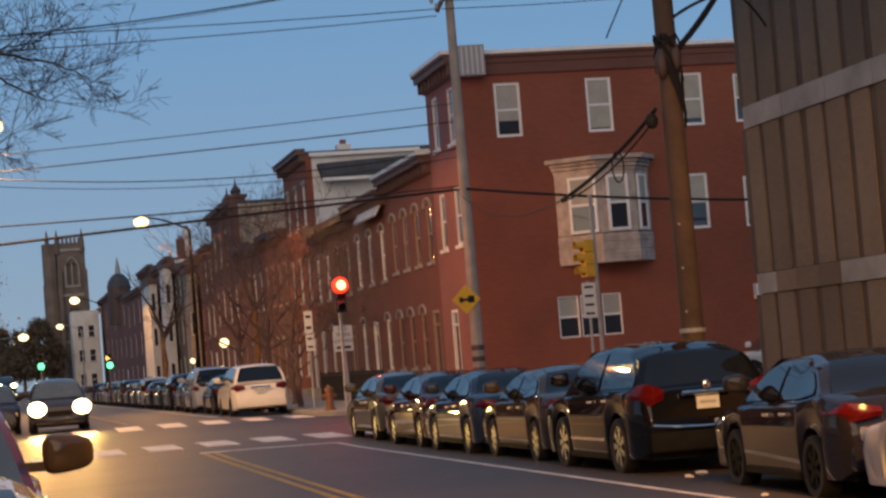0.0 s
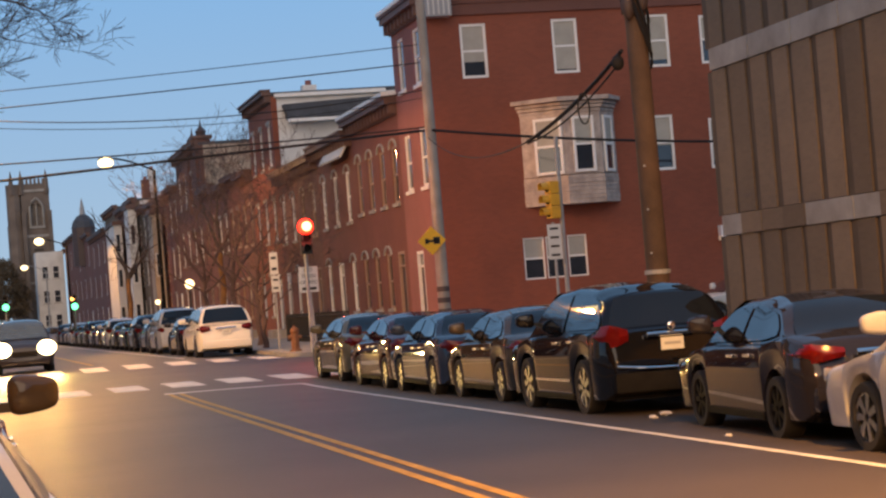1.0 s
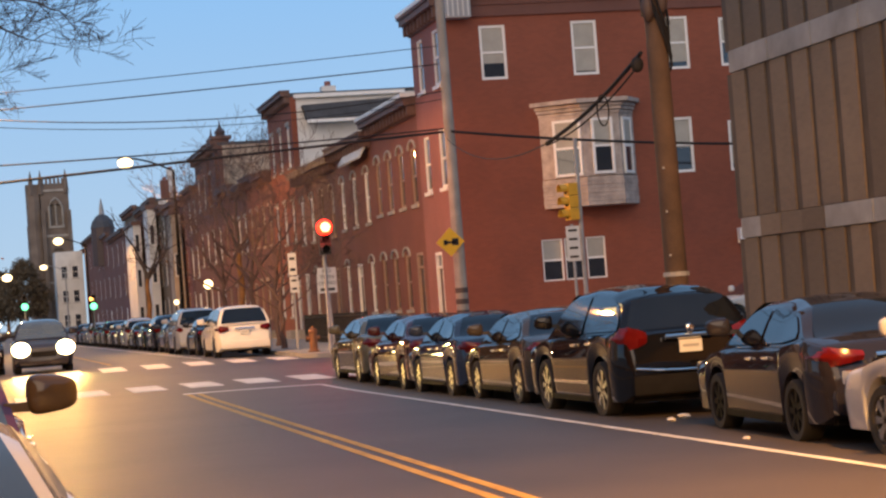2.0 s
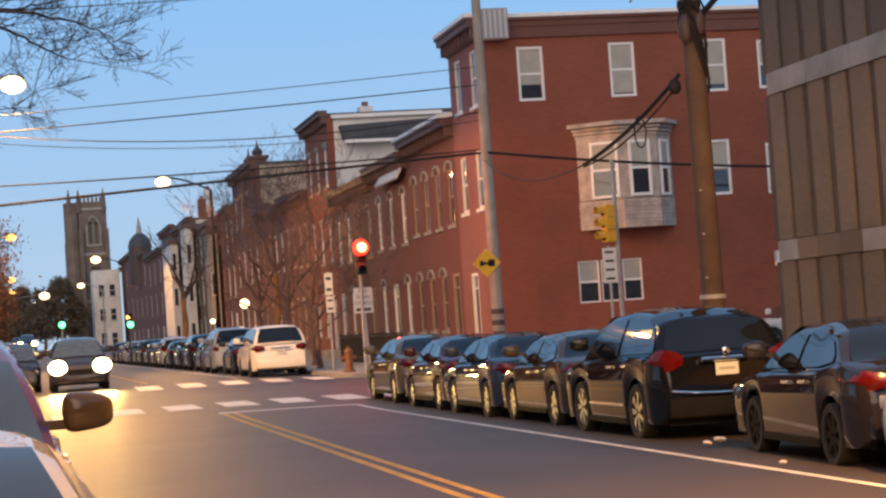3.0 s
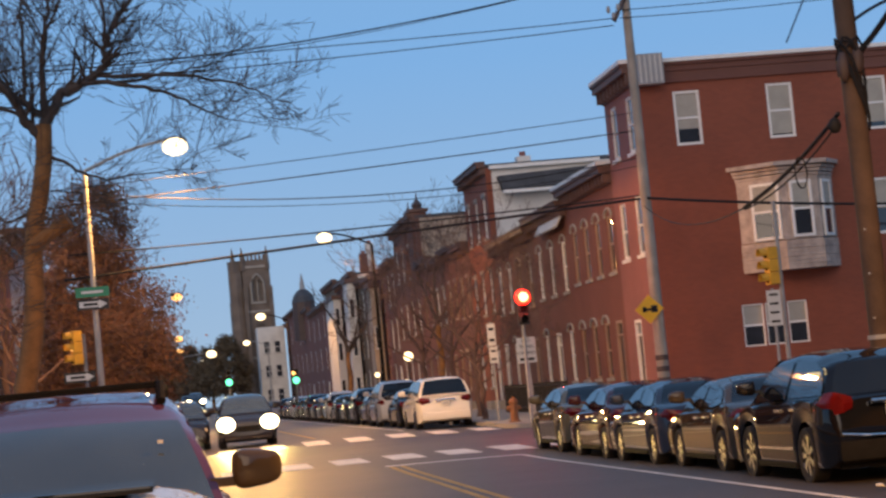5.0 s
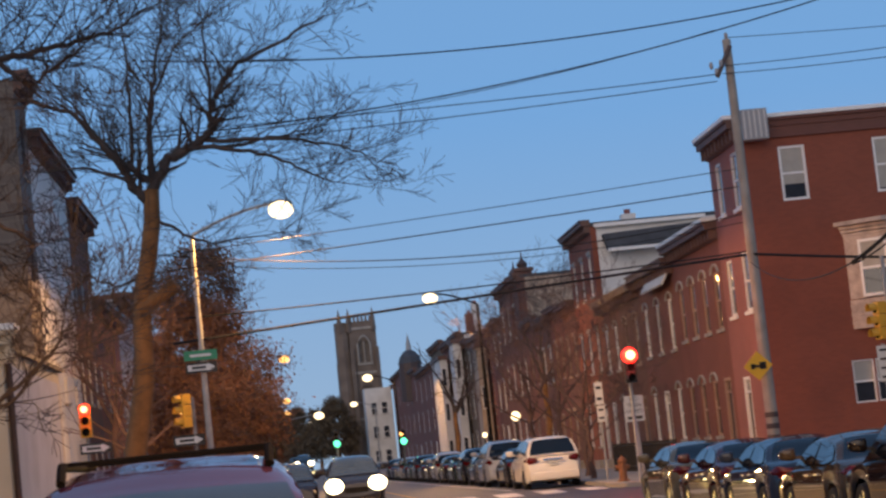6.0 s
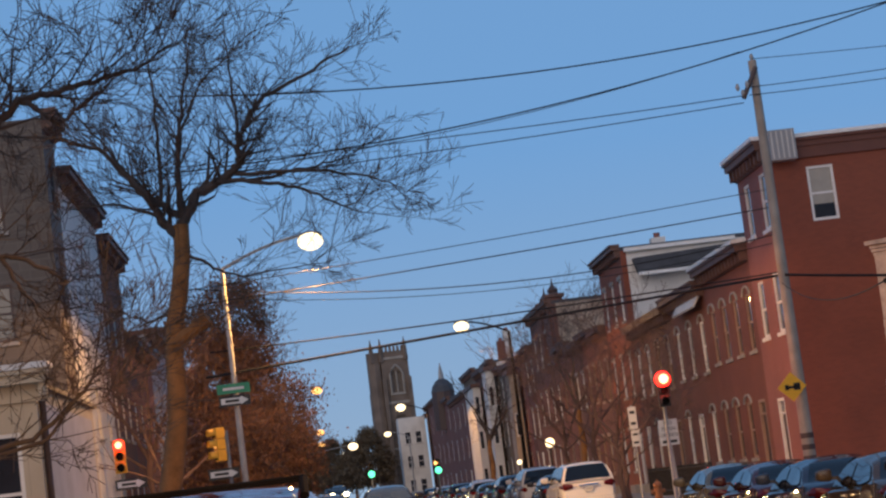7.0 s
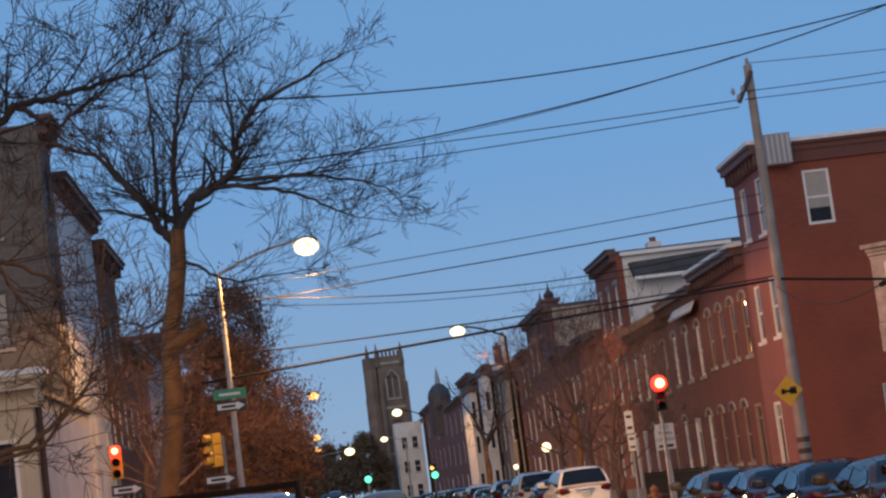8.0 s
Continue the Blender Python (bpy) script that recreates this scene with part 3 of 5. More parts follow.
for k in range(24):
    u = 38.95 - 1.05 * k
    for za, zb in ((-0.1, 2.55), (2.98, 5.95), (6.42, 12.4)):
        if not (27.9 < u < 29.4 and za < 2) and not (29.2 < u < 30.2 and za > 3 and zb < 12):
            part("rib", fr.slab(bmesh.new(), u - 0.5, u + (0.22, 0.34, 0.27)[k % 3], za, zb, -0.05, 0.0, 0.015), RIB_BROWN, ribbed)
            # dark strip stands for groove shade, as the ribs are shallow
            part("joint", fr.slab(bmesh.new(), u + (0.225, 0.345, 0.275)[k % 3], u + 0.545, za, zb, -0.012, 0.0), GROOVE_SHADE, ribbed)
for k in range(24):
    u = 38.95 - 1.05 * k
    for z0, z1, every in ((2.56, 2.97, (0, 4, 5)), (5.96, 6.41, (0, 1, 2, 3, 4, 5))):
        part("band_block", fr.slab(bmesh.new(), u - 0.8, u + 0.235, z0, z1, -0.08 - 0.01 * (k % 2), 0.0, 0.015), CONCRETE_D if k % 6 in every else RIB_BROWN, ribbed)

# ---- vehicles ----
def lerp(pts, v):
    for (a, p), (b, q) in zip(pts, pts[1:]):
        if v <= b:
            k = 0 if b == a else max(0, (v - a) / (b - a))
            return p + (q - p) * (k * k * (3 - 2 * k) * 0.5 + k * 0.5)
    return pts[-1][1]


# belt: height of the body's top edge along the length; roof: height of the cabin; both as (share of length, metres)
SEDAN = dict(L=4.7, W=1.82, H=1.46, axles=(0.195, 0.77), r=0.325,
             belt=((0, 0.62), (0.02, 0.98), (0.12, 1.06), (0.3, 0.98), (0.62, 0.95), (0.72, 0.93), (0.92, 0.78), (0.985, 0.66), (1, 0.5)),
             cabin=((0.1, 1.02), (0.25, 1.38), (0.38, 1.46), (0.52, 1.44), (0.56, 1.40), (0.73, 0.93)), split=(0.25, 0.545), lamp_h=0.88, tail=0.5)
SUV = dict(L=4.8, W=1.9, H=1.7, axles=(0.215, 0.775), r=0.37,
           belt=((0, 0.7), (0.015, 1.05), (0.04, 1.12), (0.3, 1.1), (0.66, 1.05), (0.74, 1.04), (0.93, 0.92), (0.985, 0.78), (1, 0.55)),
           cabin=((0.04, 1.08), (0.09, 1.55), (0.2, 1.67), (0.42, 1.71), (0.56, 1.67), (0.6, 1.62), (0.76, 1.04)), split=(0.088, 0.585), lamp_h=1.04, tail=0.62)
BIG_SUV = dict(L=4.95, W=1.98, H=1.84, axles=(0.19, 0.8), r=0.39,
               belt=((0, 0.7), (0.01, 1.1), (0.03, 1.18), (0.3, 1.17), (0.68, 1.15), (0.76, 1.14), (0.93, 1.06), (0.985, 0.95), (1, 0.6)),
               cabin=((0.01, 1.14), (0.05, 1.7), (0.15, 1.81), (0.4, 1.86), (0.55, 1.79), (0.64, 1.67), (0.8, 1.14)), split=(0.06, 0.635), lamp_h=1.0, tail=0.7)
VAN = dict(L=5.1, W=1.96, H=1.76, axles=(0.21, 0.8), r=0.34,
           belt=((0, 0.6), (0.01, 1.0), (0.03, 1.12), (0.3, 1.1), (0.7, 1.05), (0.8, 1.0), (0.94, 0.86), (0.985, 0.74), (1, 0.5)),
           cabin=((0.008, 1.1), (0.05, 1.62), (0.12, 1.72), (0.4, 1.76), (0.58, 1.72), (0.62, 1.66), (0.82, 1.0)), split=(0.055, 0.605), lamp_h=0.98, tail=0.55)


def wedge_lens(sg, hw, L, z, tall, inner):
    """A tail light that wraps round the rear corner and narrows towards the middle."""
    bm = bmesh.new()
    outl = [(inner * hw, -L / 2 - 0.03, 0.45), (0.75 * hw, -L / 2 - 0.035, 0.8), (0.86 * hw, -L / 2 + 0.03, 1.0), (0.965 * hw, -L / 2 + 0.2, 0.9), (1.008 * hw, -L / 2 + 0.42, 0.25)]
    cols = []
    for x, y, k in outl:
        cols.append([bm.verts.new((sg * (x - 0.05 * abs(j) * (1 if y > -L / 2 + 0.1 else 0)), y + 0.03 * abs(j), z + tall * k * j)) for j in (-1, -0.5, 0, 0.5, 1)])
    for c0, c1 in zip(cols, cols[1:]):
        for j in range(4):
            bm.faces.new((c0[j], c0[j + 1], c1[j + 1], c1[j]))
    bmesh.ops.solidify(bm, geom=bm.faces[:], thickness=0.06)
    return bm


def car(spec, name, label, category, paint_mat, m, group="", rails=False, lit=False, sunroof=False, rim=None):
    """A parked car; +y is its nose, the origin lies on the road under its middle."""
    L, W, rad = spec["L"], spec["W"], spec["r"]
    hw = W / 2
    c = thing(name, label, category, m, group)
    ax = [(s - 0.5) * L for s in spec["axles"]]
    ra = rad + 0.06
    belt, cab = spec["belt"], spec["cabin"]

    # hull, with wheel arches cut into its lower edge
    ys = sorted({-L / 2 + L * k / 64 for k in range(65)} | {a + ra * math.sin(t * math.pi / 10) for a in ax for t in range(-5, 6)})
    bm = bmesh.new()
    rings = []
    for y in ys:
        s = y / L + 0.5
        top = lerp(belt, s)
        end = min(s, 1 - s)
        w = hw * (1 - 0.16 * (1 - min(1, end / 0.1)) ** 2)
        low = 0.2 + 0.12 * (1 - min(1, end / 0.05))
        for a in ax:
            if abs(y - a) < ra:
                low = max(low, rad + math.sqrt(max(0, ra * ra - (y - a) ** 2)))
        low = min(low, top - 0.12)
        h = top - low
        waist = low + 0.62 * h
        sec = [(0.0, low), (w * 0.86, low), (w * 0.965, low + 0.02), (w * 0.985, low + 0.3 * h), (w, waist), (w * 0.985, top - 0.10 * h), (w * 0.955, top - 0.02), (w * 0.9, top), (w * 0.5, top + 0.03), (0.0, top + 0.04)]
        full = sec + [(-x, z) for x, z in sec[-2:0:-1]]
        rings.append([bm.verts.new((x, y, z)) for x, z in full])
    for r0, r1 in zip(rings, rings[1:]):
        for k in range(len(r0)):
            bm.faces.new((r0[k], r0[(k + 1) % len(r0)], r1[(k + 1) % len(r0)], r1[k]))
    bm.faces.new(rings[0])
    bm.faces.new(rings[-1][::-1])
    body = part("body", bm, paint_mat, c, smooth=True)

    # cabin
    y0, y1 = (cab[0][0] - 0.5) * L, (cab[-1][0] - 0.5) * L
    wb = hw * 0.93
    def side(y, z, out=0.0):
        """Half width of the cabin at height z."""
        b = lerp(belt, y / L + 0.5) - 0.02
        k = max(0.0, (z - b) / (spec["H"] - b))
        return wb - 0.26 * k ** 1.25 + out
    bm = bmesh.new()
    rings = []
    n = 36
    for i in range(n + 1):
        y = y0 + (y1 - y0) * i / n
        b, zr = lerp(belt, y / L + 0.5) - 0.03, max(lerp(cab, y / L + 0.5), lerp(belt, y / L + 0.5) - 0.01)
        h = zr - b
        sec = [(side(y, b), b), (side(y, b + 0.5 * h), b + 0.5 * h), (side(y, b + 0.86 * h), b + 0.86 * h), (side(y, zr) - 0.05, zr - 0.025 * min(1, h * 3)), (side(y, zr) - 0.16, zr), (side(y, zr) * 0.4, zr + 0.02), (0, zr + 0.025)]
        full = sec + [(-x, z) for x, z in sec[-2::-1]]
        rings.append([bm.verts.new((x, y, z)) for x, z in full])
    for r0, r1 in zip(rings, rings[1:]):
        for k in range(len(r0) - 1):
            bm.faces.new((r0[k], r0[k + 1], r1[k + 1], r1[k]))
    cabin = part("cabin", bm, paint_mat, c, smooth=True)

    # glass
    sA, sB = spec["split"]
    def slope_glass(s_lo, s_hi, name, inset=0.1):
        bm = bmesh.new()
        rows = []
        for k in range(7):
            s = s_lo + (s_hi - s_lo) * (0.1 + 0.84 * k / 6)
            y, z = (s - 0.5) * L, lerp(cab, s)
            w = side(y, z) - inset
            nz = Vector((0, -1 if s_hi > s_lo else 1, 1)).normalized() * 0.025
            rows.append([bm.verts.new((w * u, y + nz.y - 0.0, z + nz.z + 0.02 * (1 - u * u))) for u in (-1, -0.9, -0.5, 0, 0.5, 0.9, 1)])
        for r0, r1 in zip(rows, rows[1:]):
            for k in range(6):
                bm.faces.new((r0[k], r0[k + 1], r1[k + 1], r1[k]))
        return part(name, bm, SCREEN_SKY_GLASS if name == "windshield" else CAR_GLASS, c, smooth=True)
    slope_glass(cab[0][0], sA, "rear_window")
    slope_glass(cab[-1][0], sB, "windshield", 0.05)
    ya, yb = (cab[0][0] + (sA - cab[0][0]) * 0.55 - 0.5) * L, (cab[-1][0] - (cab[-1][0] - sB) * 0.32 - 0.5) * L
    mid = (ya + yb) / 2
    for sg in (-1, 1):
        for a, b in ((ya, mid - 0.05), (mid + 0.05, yb)):
            bm = bmesh.new()
            grid = []
            for k in range(9):
                y = a + (b - a) * k / 8
                s = y / L + 0.5
                zl = lerp(belt, s) + 0.03
                zh = max(zl + 0.02, lerp(cab, s) - 0.09)
                grid.append([bm.verts.new((sg * side(y, zl + (zh - zl) * j / 4, 0.014), y, zl + (zh - zl) * j / 4)) for j in range(5)])
            for g0, g1 in zip(grid, grid[1:]):
                for j in range(4):
                    bm.faces.new((g0[j], g1[j], g1[j + 1], g0[j + 1]))
            part("side_window", bm, CAR_GLASS, c, smooth=True)
        for yh in (mid - 0.25 * (mid - ya) - 0.35 + 0.2, mid + 0.15):
            zz = lerp(belt, yh / L + 0.5) - 0.14
            part("door_handle", boxm(sg * (hw * 0.99), sg * (hw * 0.99 + 0.035), yh, yh + 0.2, zz, zz + 0.035, bevel=0.008), CHROME if category != "van" else paint_mat, c)
        mz = lerp(belt, yb / L + 0.5) + (-0.1 if sunroof else 0.06)
        bm = ball(bmesh.new(), (0, 0, 0), 1.0, u=20, v=12)
        for v in bm.verts:
            p, q, r = (math.copysign(abs(c) ** 0.55, c) for c in v.co)
            v.co = (sg * (hw + 0.095 + 0.135 * p), yb - 0.13 + 0.075 * q * (1 - 0.25 * p), mz + 0.185 + 0.1 * r * (1 - 0.18 * p))
        box(bm, sg * (hw - 0.16), sg * (hw + 0.02), yb - 0.15, yb - 0.09, mz + 0.1, mz + 0.15)
        part("wing_mirror", bm, P_BRONZE if rails else paint_mat, c, smooth=True)
        part("side_sill", boxm(sg * (hw * 0.9), sg * (hw * 1.0), ax[0] + ra, ax[1] - ra, 0.19, 0.27, bevel=0.01), PLASTIC_D, c)
        zt = spec["lamp_h"]
        tall = {VAN["L"]: 0.13, SUV["L"]: 0.15}.get(spec["L"], 0.1)
        t = part("tail_light", wedge_lens(sg, hw, L, zt, tall, spec["tail"]), TAIL, c, "red tail light lens", smooth=True)
        if lit:
            # ball is larger than a real lens, so its shape includes the glare
            part("head_light", ball(bmesh.new(), (sg * hw * 0.74, L / 2 - 0.02, 0.78), 0.27, (1.1, 0.5, 0.9)), HEADLAMP, c, "glowing headlight enlarged to its glare", smooth=True)
        else:
            part("head_light", boxm(sg * hw * 0.5, sg * hw * 0.9, L / 2 - 0.42, L / 2 - 0.06, 0.62, 0.76, bevel=0.04), LENS, c, smooth=True)
    # bumpers, grille, plate, trim
    part("rear_bumper", boxm(-hw * 0.86, hw * 0.86, -L / 2 - 0.06, -L / 2 + 0.2, 0.3, 0.56, bevel=0.06), paint_mat if spec is not SUV else PLASTIC_D, c, smooth=True)
    part("front_bumper", boxm(-hw * 0.82, hw * 0.82, L / 2 - 0.25, L / 2 + 0.04, 0.26, 0.5, bevel=0.06), paint_mat, c, smooth=True)
    part("grille", boxm(-hw * 0.42, hw * 0.42, L / 2 - 0.1, L / 2 + 0.01, 0.52, 0.7, bevel=0.02), PLASTIC_D, c)
    p = part("number_plate", boxm(-0.155, 0.155, -L / 2 - 0.03, -L / 2 - 0.018, spec["lamp_h"] - 0.22, spec["lamp_h"] - 0.06), PLATE, c, "pale number plate with a dark bar")
    part("plate_bar", boxm(-0.11, 0.11, -L / 2 - 0.034, -L / 2 - 0.0305, spec["lamp_h"] - 0.155, spec["lamp_h"] - 0.12), STUCCO_G, p)
    part("plate_trim", tube(bmesh.new(), [(-0.34, -L / 2 - 0.03, spec["lamp_h"] - 0.01), (0.34, -L / 2 - 0.03, spec["lamp_h"] - 0.01)], 0.034, 10), CHROME, c, "chrome strip over the plate")
    if spec is SUV:
        lip = [(hw * 0.8 * u, -L / 2 - 0.075 + 0.06 * u * u, 0.6 + 0.05 * u * u) for u in (-1, -0.75, -0.5, -0.25, 0, 0.25, 0.5, 0.75, 1)]
        part("bumper_trim", tube(bmesh.new(), lip, 0.018, 8), CHROME, c, "thin chrome bumper trim", smooth=True)
        part("emblem", ball(bmesh.new(), (0, -L / 2 - 0.035, spec["lamp_h"] + 0.09), 0.055, (1.0, 0.3, 1.0), 14, 8), CHROME, c, "plain round chrome emblem", smooth=True)
        for sg in (-1, 1):
            part("side_moulding", boxm(sg * (hw * 0.985), sg * (hw * 1.0 + 0.012), ax[0] + ra + 0.1, ax[1] - ra - 0.1, 0.44, 0.475, bevel=0.006), CHROME, c, "thin chrome side moulding")
    part("underbody", boxm(-hw * 0.8, hw * 0.8, -L / 2 + 0.15, L / 2 - 0.15, 0.2, 0.45), PLASTIC_D, c)
    # wheels
    for a in ax:
        for sg in (-1, 1):
            xw = sg * (hw - 0.13)
            bm = bmesh.new()
            prof = [(rad - 0.09, 0.11), (rad - 0.02, 0.115), (rad, 0.085), (rad, -0.085), (rad - 0.02, -0.115), (rad - 0.09, -0.11)]
            rr = [[bm.verts.new((xw + o, a + r * math.cos(t * math.tau / 24), rad + r * math.sin(t * math.tau / 24))) for r, o in prof] for t in range(24)]
            for t in range(24):
                for k in range(len(prof)):
                    bm.faces.new((rr[t][k], rr[t][(k + 1) % 6], rr[(t + 1) % 24][(k + 1) % 6], rr[(t + 1) % 24][k]))
            wh = part("wheel", bm, RUBBER, c, smooth=True)
            bm = bmesh.new()
            bmesh.ops.create_cone(bm, cap_ends=True, segments=24, radius1=rad - 0.095, radius2=rad - 0.095, depth=0.12, matrix=Matrix.Translation((xw, a, rad)) @ Matrix.Rotation(math.pi / 2, 4, "Y"))
            part("hub", bm, PLASTIC_D, wh)
            bm = bmesh.new()
            for k in range(7):
                t = k * math.tau / 7
                q = [Vector((0, math.cos(t + d) * r, math.sin(t + d) * r)) for r, d in ((0.04, -0.7), (rad - 0.1, -0.17), (rad - 0.1, 0.17), (0.04, 0.7))]
                lo = [bm.verts.new(v + Vector((xw + sg * 0.06, a, rad))) for v in q]
                hi = [bm.verts.new(v + Vector((xw + sg * 0.098, a, rad))) for v in q]
                bm.faces.new(lo)
                bm.faces.new(hi)
                for i in range(4):
                    bm.faces.new((lo[i], lo[(i + 1) % 4], hi[(i + 1) % 4], hi[i]))
            tube(bm, [(xw + sg * 0.07, a + (rad - 0.095) * math.cos(k * math.tau / 24), rad + (rad - 0.095) * math.sin(k * math.tau / 24)) for k in range(25)], 0.02, 5, cap=False)
            part("rim", bm, rim or ALLOY, wh, "spoked alloy rim")
    if rails:
        zr = spec["H"] + 0.0
        for sg in (-1, 1):
            bm = tube(bmesh.new(), [(sg * 0.6, y, zr + (0.05 if 0 < k < 5 else -0.05)) for k, y in enumerate((-1.9, -1.75, -1.0, -0.2, 0.1, 0.24))], 0.028, 8)
            part("roof_rail", bm, PLASTIC_D, c, "black roof rail", smooth=True)
        for y in (-0.05, -1.2):
            part("crossbar", boxm(-0.62, 0.62, y - 0.04, y + 0.04, zr + 0.05, zr + 0.075, bevel=0.01), PLASTIC_D, c, "black roof rack crossbar")
    if sunroof:
        part("sunroof", boxm(-0.42, 0.42, -0.35, 0.25, spec["H"] + 0.01, spec["H"] + 0.035, bevel=0.01), CAR_GLASS, c, "dark glass sunroof")
    return c


P_BLACK = paint("paint_black", (0.005, 0.005, 0.006))
P_CHAR = paint("paint_charcoal", (0.016, 0.015, 0.02))
P_DARKRED = paint("paint_dark_red", (0.06, 0.012, 0.012))
P_GOLD = paint("paint_champagne", (0.13, 0.1, 0.055))
P_BRONZE = paint("paint_bronze", (0.055, 0.04, 0.025))
P_NAVY = paint("paint_navy", (0.025, 0.035, 0.06))
P_SILVER = paint("paint_silver", (0.38, 0.39, 0.41))
P_WHITE = paint("paint_white", (0.7, 0.68, 0.63))
P_PURPLE = paint("paint_plum", (0.06, 0.025, 0.058))
P_GREEN = paint("paint_dark_green", (0.02, 0.045, 0.04))


def parked(spec, x, y_rear_axle, name, label, category, mt, flip=False, rot=0.0, **k):
    """Park a car by the place of its rear axle."""
    yc = y_rear_axle + (0.5 - spec["axles"][0]) * spec["L"]
    return car(spec, name, label, category, mt, pose(x, yc, road_z(x, yc) + 0.005, 0, 0, 180 if flip else rot), **k)


PR = 8.95
KER = "cars parked along the kerb"
parked(SEDAN, 8.82, 14.4, "sedan", "silver sedan parked at the kerb", "car", P_SILVER, group=KER)
parked(SEDAN, 9.02, 19.35, "sedan", "dark charcoal sedan parked at the kerb", "car", P_CHAR, rot=-4, group=KER, rim=PLASTIC_D)
parked(SUV, 8.98, 26.05, "sport_utility_car", "glossy black sport utility car with tinted glass", "car", P_BLACK, group=KER)
parked(SEDAN, PR + 0.15, 30.95, "sedan", "bronze sedan with red tail lights at the kerb", "car", P_BRONZE, group=KER)
parked(SEDAN, PR + 0.05, 35.2, "sedan", "dark navy sedan parked at the kerb", "car", P_NAVY, group=KER)
parked(SEDAN, PR + 0.1, 39.6, "sedan", "dark red sedan parked at the kerb", "car", P_DARKRED, group=KER)
parked(SEDAN, PR + 0.15, 44.7, "sedan", "champagne sedan parked before the crossing", "car", P_GOLD, group=KER)
# beyond the crossing
parked(VAN, 8.85, 70.0, "minivan", "white minivan with dark rear window", "van", P_WHITE, group=KER)
parked(SEDAN, 8.9, 77.0, "sedan", "dark sedan parked behind the white minivan", "car", P_CHAR, group=KER)
parked(BIG_SUV, 8.8, 83.5, "sport_utility_car", "silver sport utility car parked at the kerb", "car", P_SILVER, group=KER)
far_specs = [(SEDAN, P_NAVY, "dark navy"), (SUV, P_CHAR, "charcoal"), (SEDAN, P_GREEN, "dark green"), (SEDAN, P_CHAR, "charcoal"), (SUV, P_SILVER, "silver"), (SEDAN, P_BRONZE, "bronze")]
for k in range(14):
    sp, mt, word = far_specs[k % 6]
    if k < 6:
        far_specs[k] = (sp, parked(sp, 8.9, 90 + 6.2 * k, "sedan" if sp is SEDAN else "sport_utility_car", word + " car parked far along the kerb", "car", mt, group=KER), word)
    else:
        y = 90 + 6.2 * k + (0.5 - sp["axles"][0]) * sp["L"]
        copy_thing(mt, pose(8.9, y, road_z(8.9, y) + 0.005))
# opposite kerb, noses towards the camera
car(BIG_SUV, "sport_utility_car", "plum sport utility car with a black roof rack", "car", P_PURPLE, pose(-0.72, 12.1, road_z(-0.2, 12.1), 0, 0, 180), group=KER, rails=True)
car(SEDAN, "sedan", "silver sedan with a sunroof parked at the kerb", "car", P_SILVER, pose(-0.535, 6.9, road_z(-0.2, 6.9), 0, 0, 180), group=KER, sunroof=True)
for k in range(3):
    src = far_specs[(k * 2 + 1) % 6][1]
    copy_thing(src, pose(-0.1, 72 + 6.5 * k, road_z(0, 72) + 0.005, 0, 0, 180))
# waiting car with its headlights on, and more behind it
car(SUV, "sport_utility_car", "dark car with bright headlights waiting at the crossing", "car", P_CHAR, pose(2.03, 68.6, road_z(2, 68.6), 0, 0, 180), lit=True)
car(SUV, "sport_utility_car", "dark car with bright headlights farther up the street", "car", P_BLACK, pose(1.38, 213, road_z(1.38, 213), 0, 0, 180), lit=True)
car(SUV, "sport_utility_car", "dark car with bright headlights far up the street", "car", P_CHAR, pose(0.6, 243, road_z(0.6, 243), 0, 0, 180), lit=True)
car(SEDAN, "sedan", "pale cream sedan parked along the cross street", "car", P_WHITE, pose(24.0, 59.8, rise(60), 0, 0, 90))

for k, (car_x, car_y, e) in enumerate(((2.03, 65.7, 2200), (1.38, 210.2, 600))):
    for sg in (-0.7, 0.7):
        hl = new("headlight_beam", bpy.data.lights.new("headlight_beam", "SPOT"))
        hl.data.energy, hl.data.color, hl.data.spot_size, hl.data.spot_blend, hl.data.shadow_soft_size = e, (1.0, 0.66, 0.2), radians(46), 1.0, 0.1
        hl.matrix_world = look((car_x + sg, car_y, rise(car_y) + 0.73), (car_x + sg * 2 + 0.2, car_y - 40, rise(car_y) - 0.1))

# ---- poles, lamps, signals, signs ----
def gz(x, y):
    """Height of the walkable ground: pavement or road."""
    on_side = x > KERB_R or x < KERB_L
    off_cross = y < CROSS_N or y > CROSS_F
    return rise(y) + 0.14 if on_side and off_cross else road_z(x, y)


def pole_mesh(p, q, r0, r1, sides=14, n=8):
    p, q = Vector(p), Vector(q)
    return tube(bmesh.new(), [p.lerp(q, k / n) for k in range(n + 1)], [r0 + (r1 - r0) * k / n for k in range(n + 1)], sides)


def text_part(parent, s, size, m, material):
    cu = bpy.data.curves.new("lettering", "FONT")
    cu.body, cu.size, cu.align_x, cu.align_y, cu.extrude = s, size, "CENTER", "CENTER", 0.002
    tmp = bpy.data.objects.new("lettering", cu)
    scene.collection.objects.link(tmp)
    me = bpy.data.meshes.new_from_object(tmp.evaluated_get(bpy.context.evaluated_depsgraph_get()))
    bpy.data.objects.remove(tmp)
    me.materials.clear()
    me.materials.append(material)
    ob = new("lettering", me)
    ob.parent = parent
    ob.matrix_basis = m
    return ob


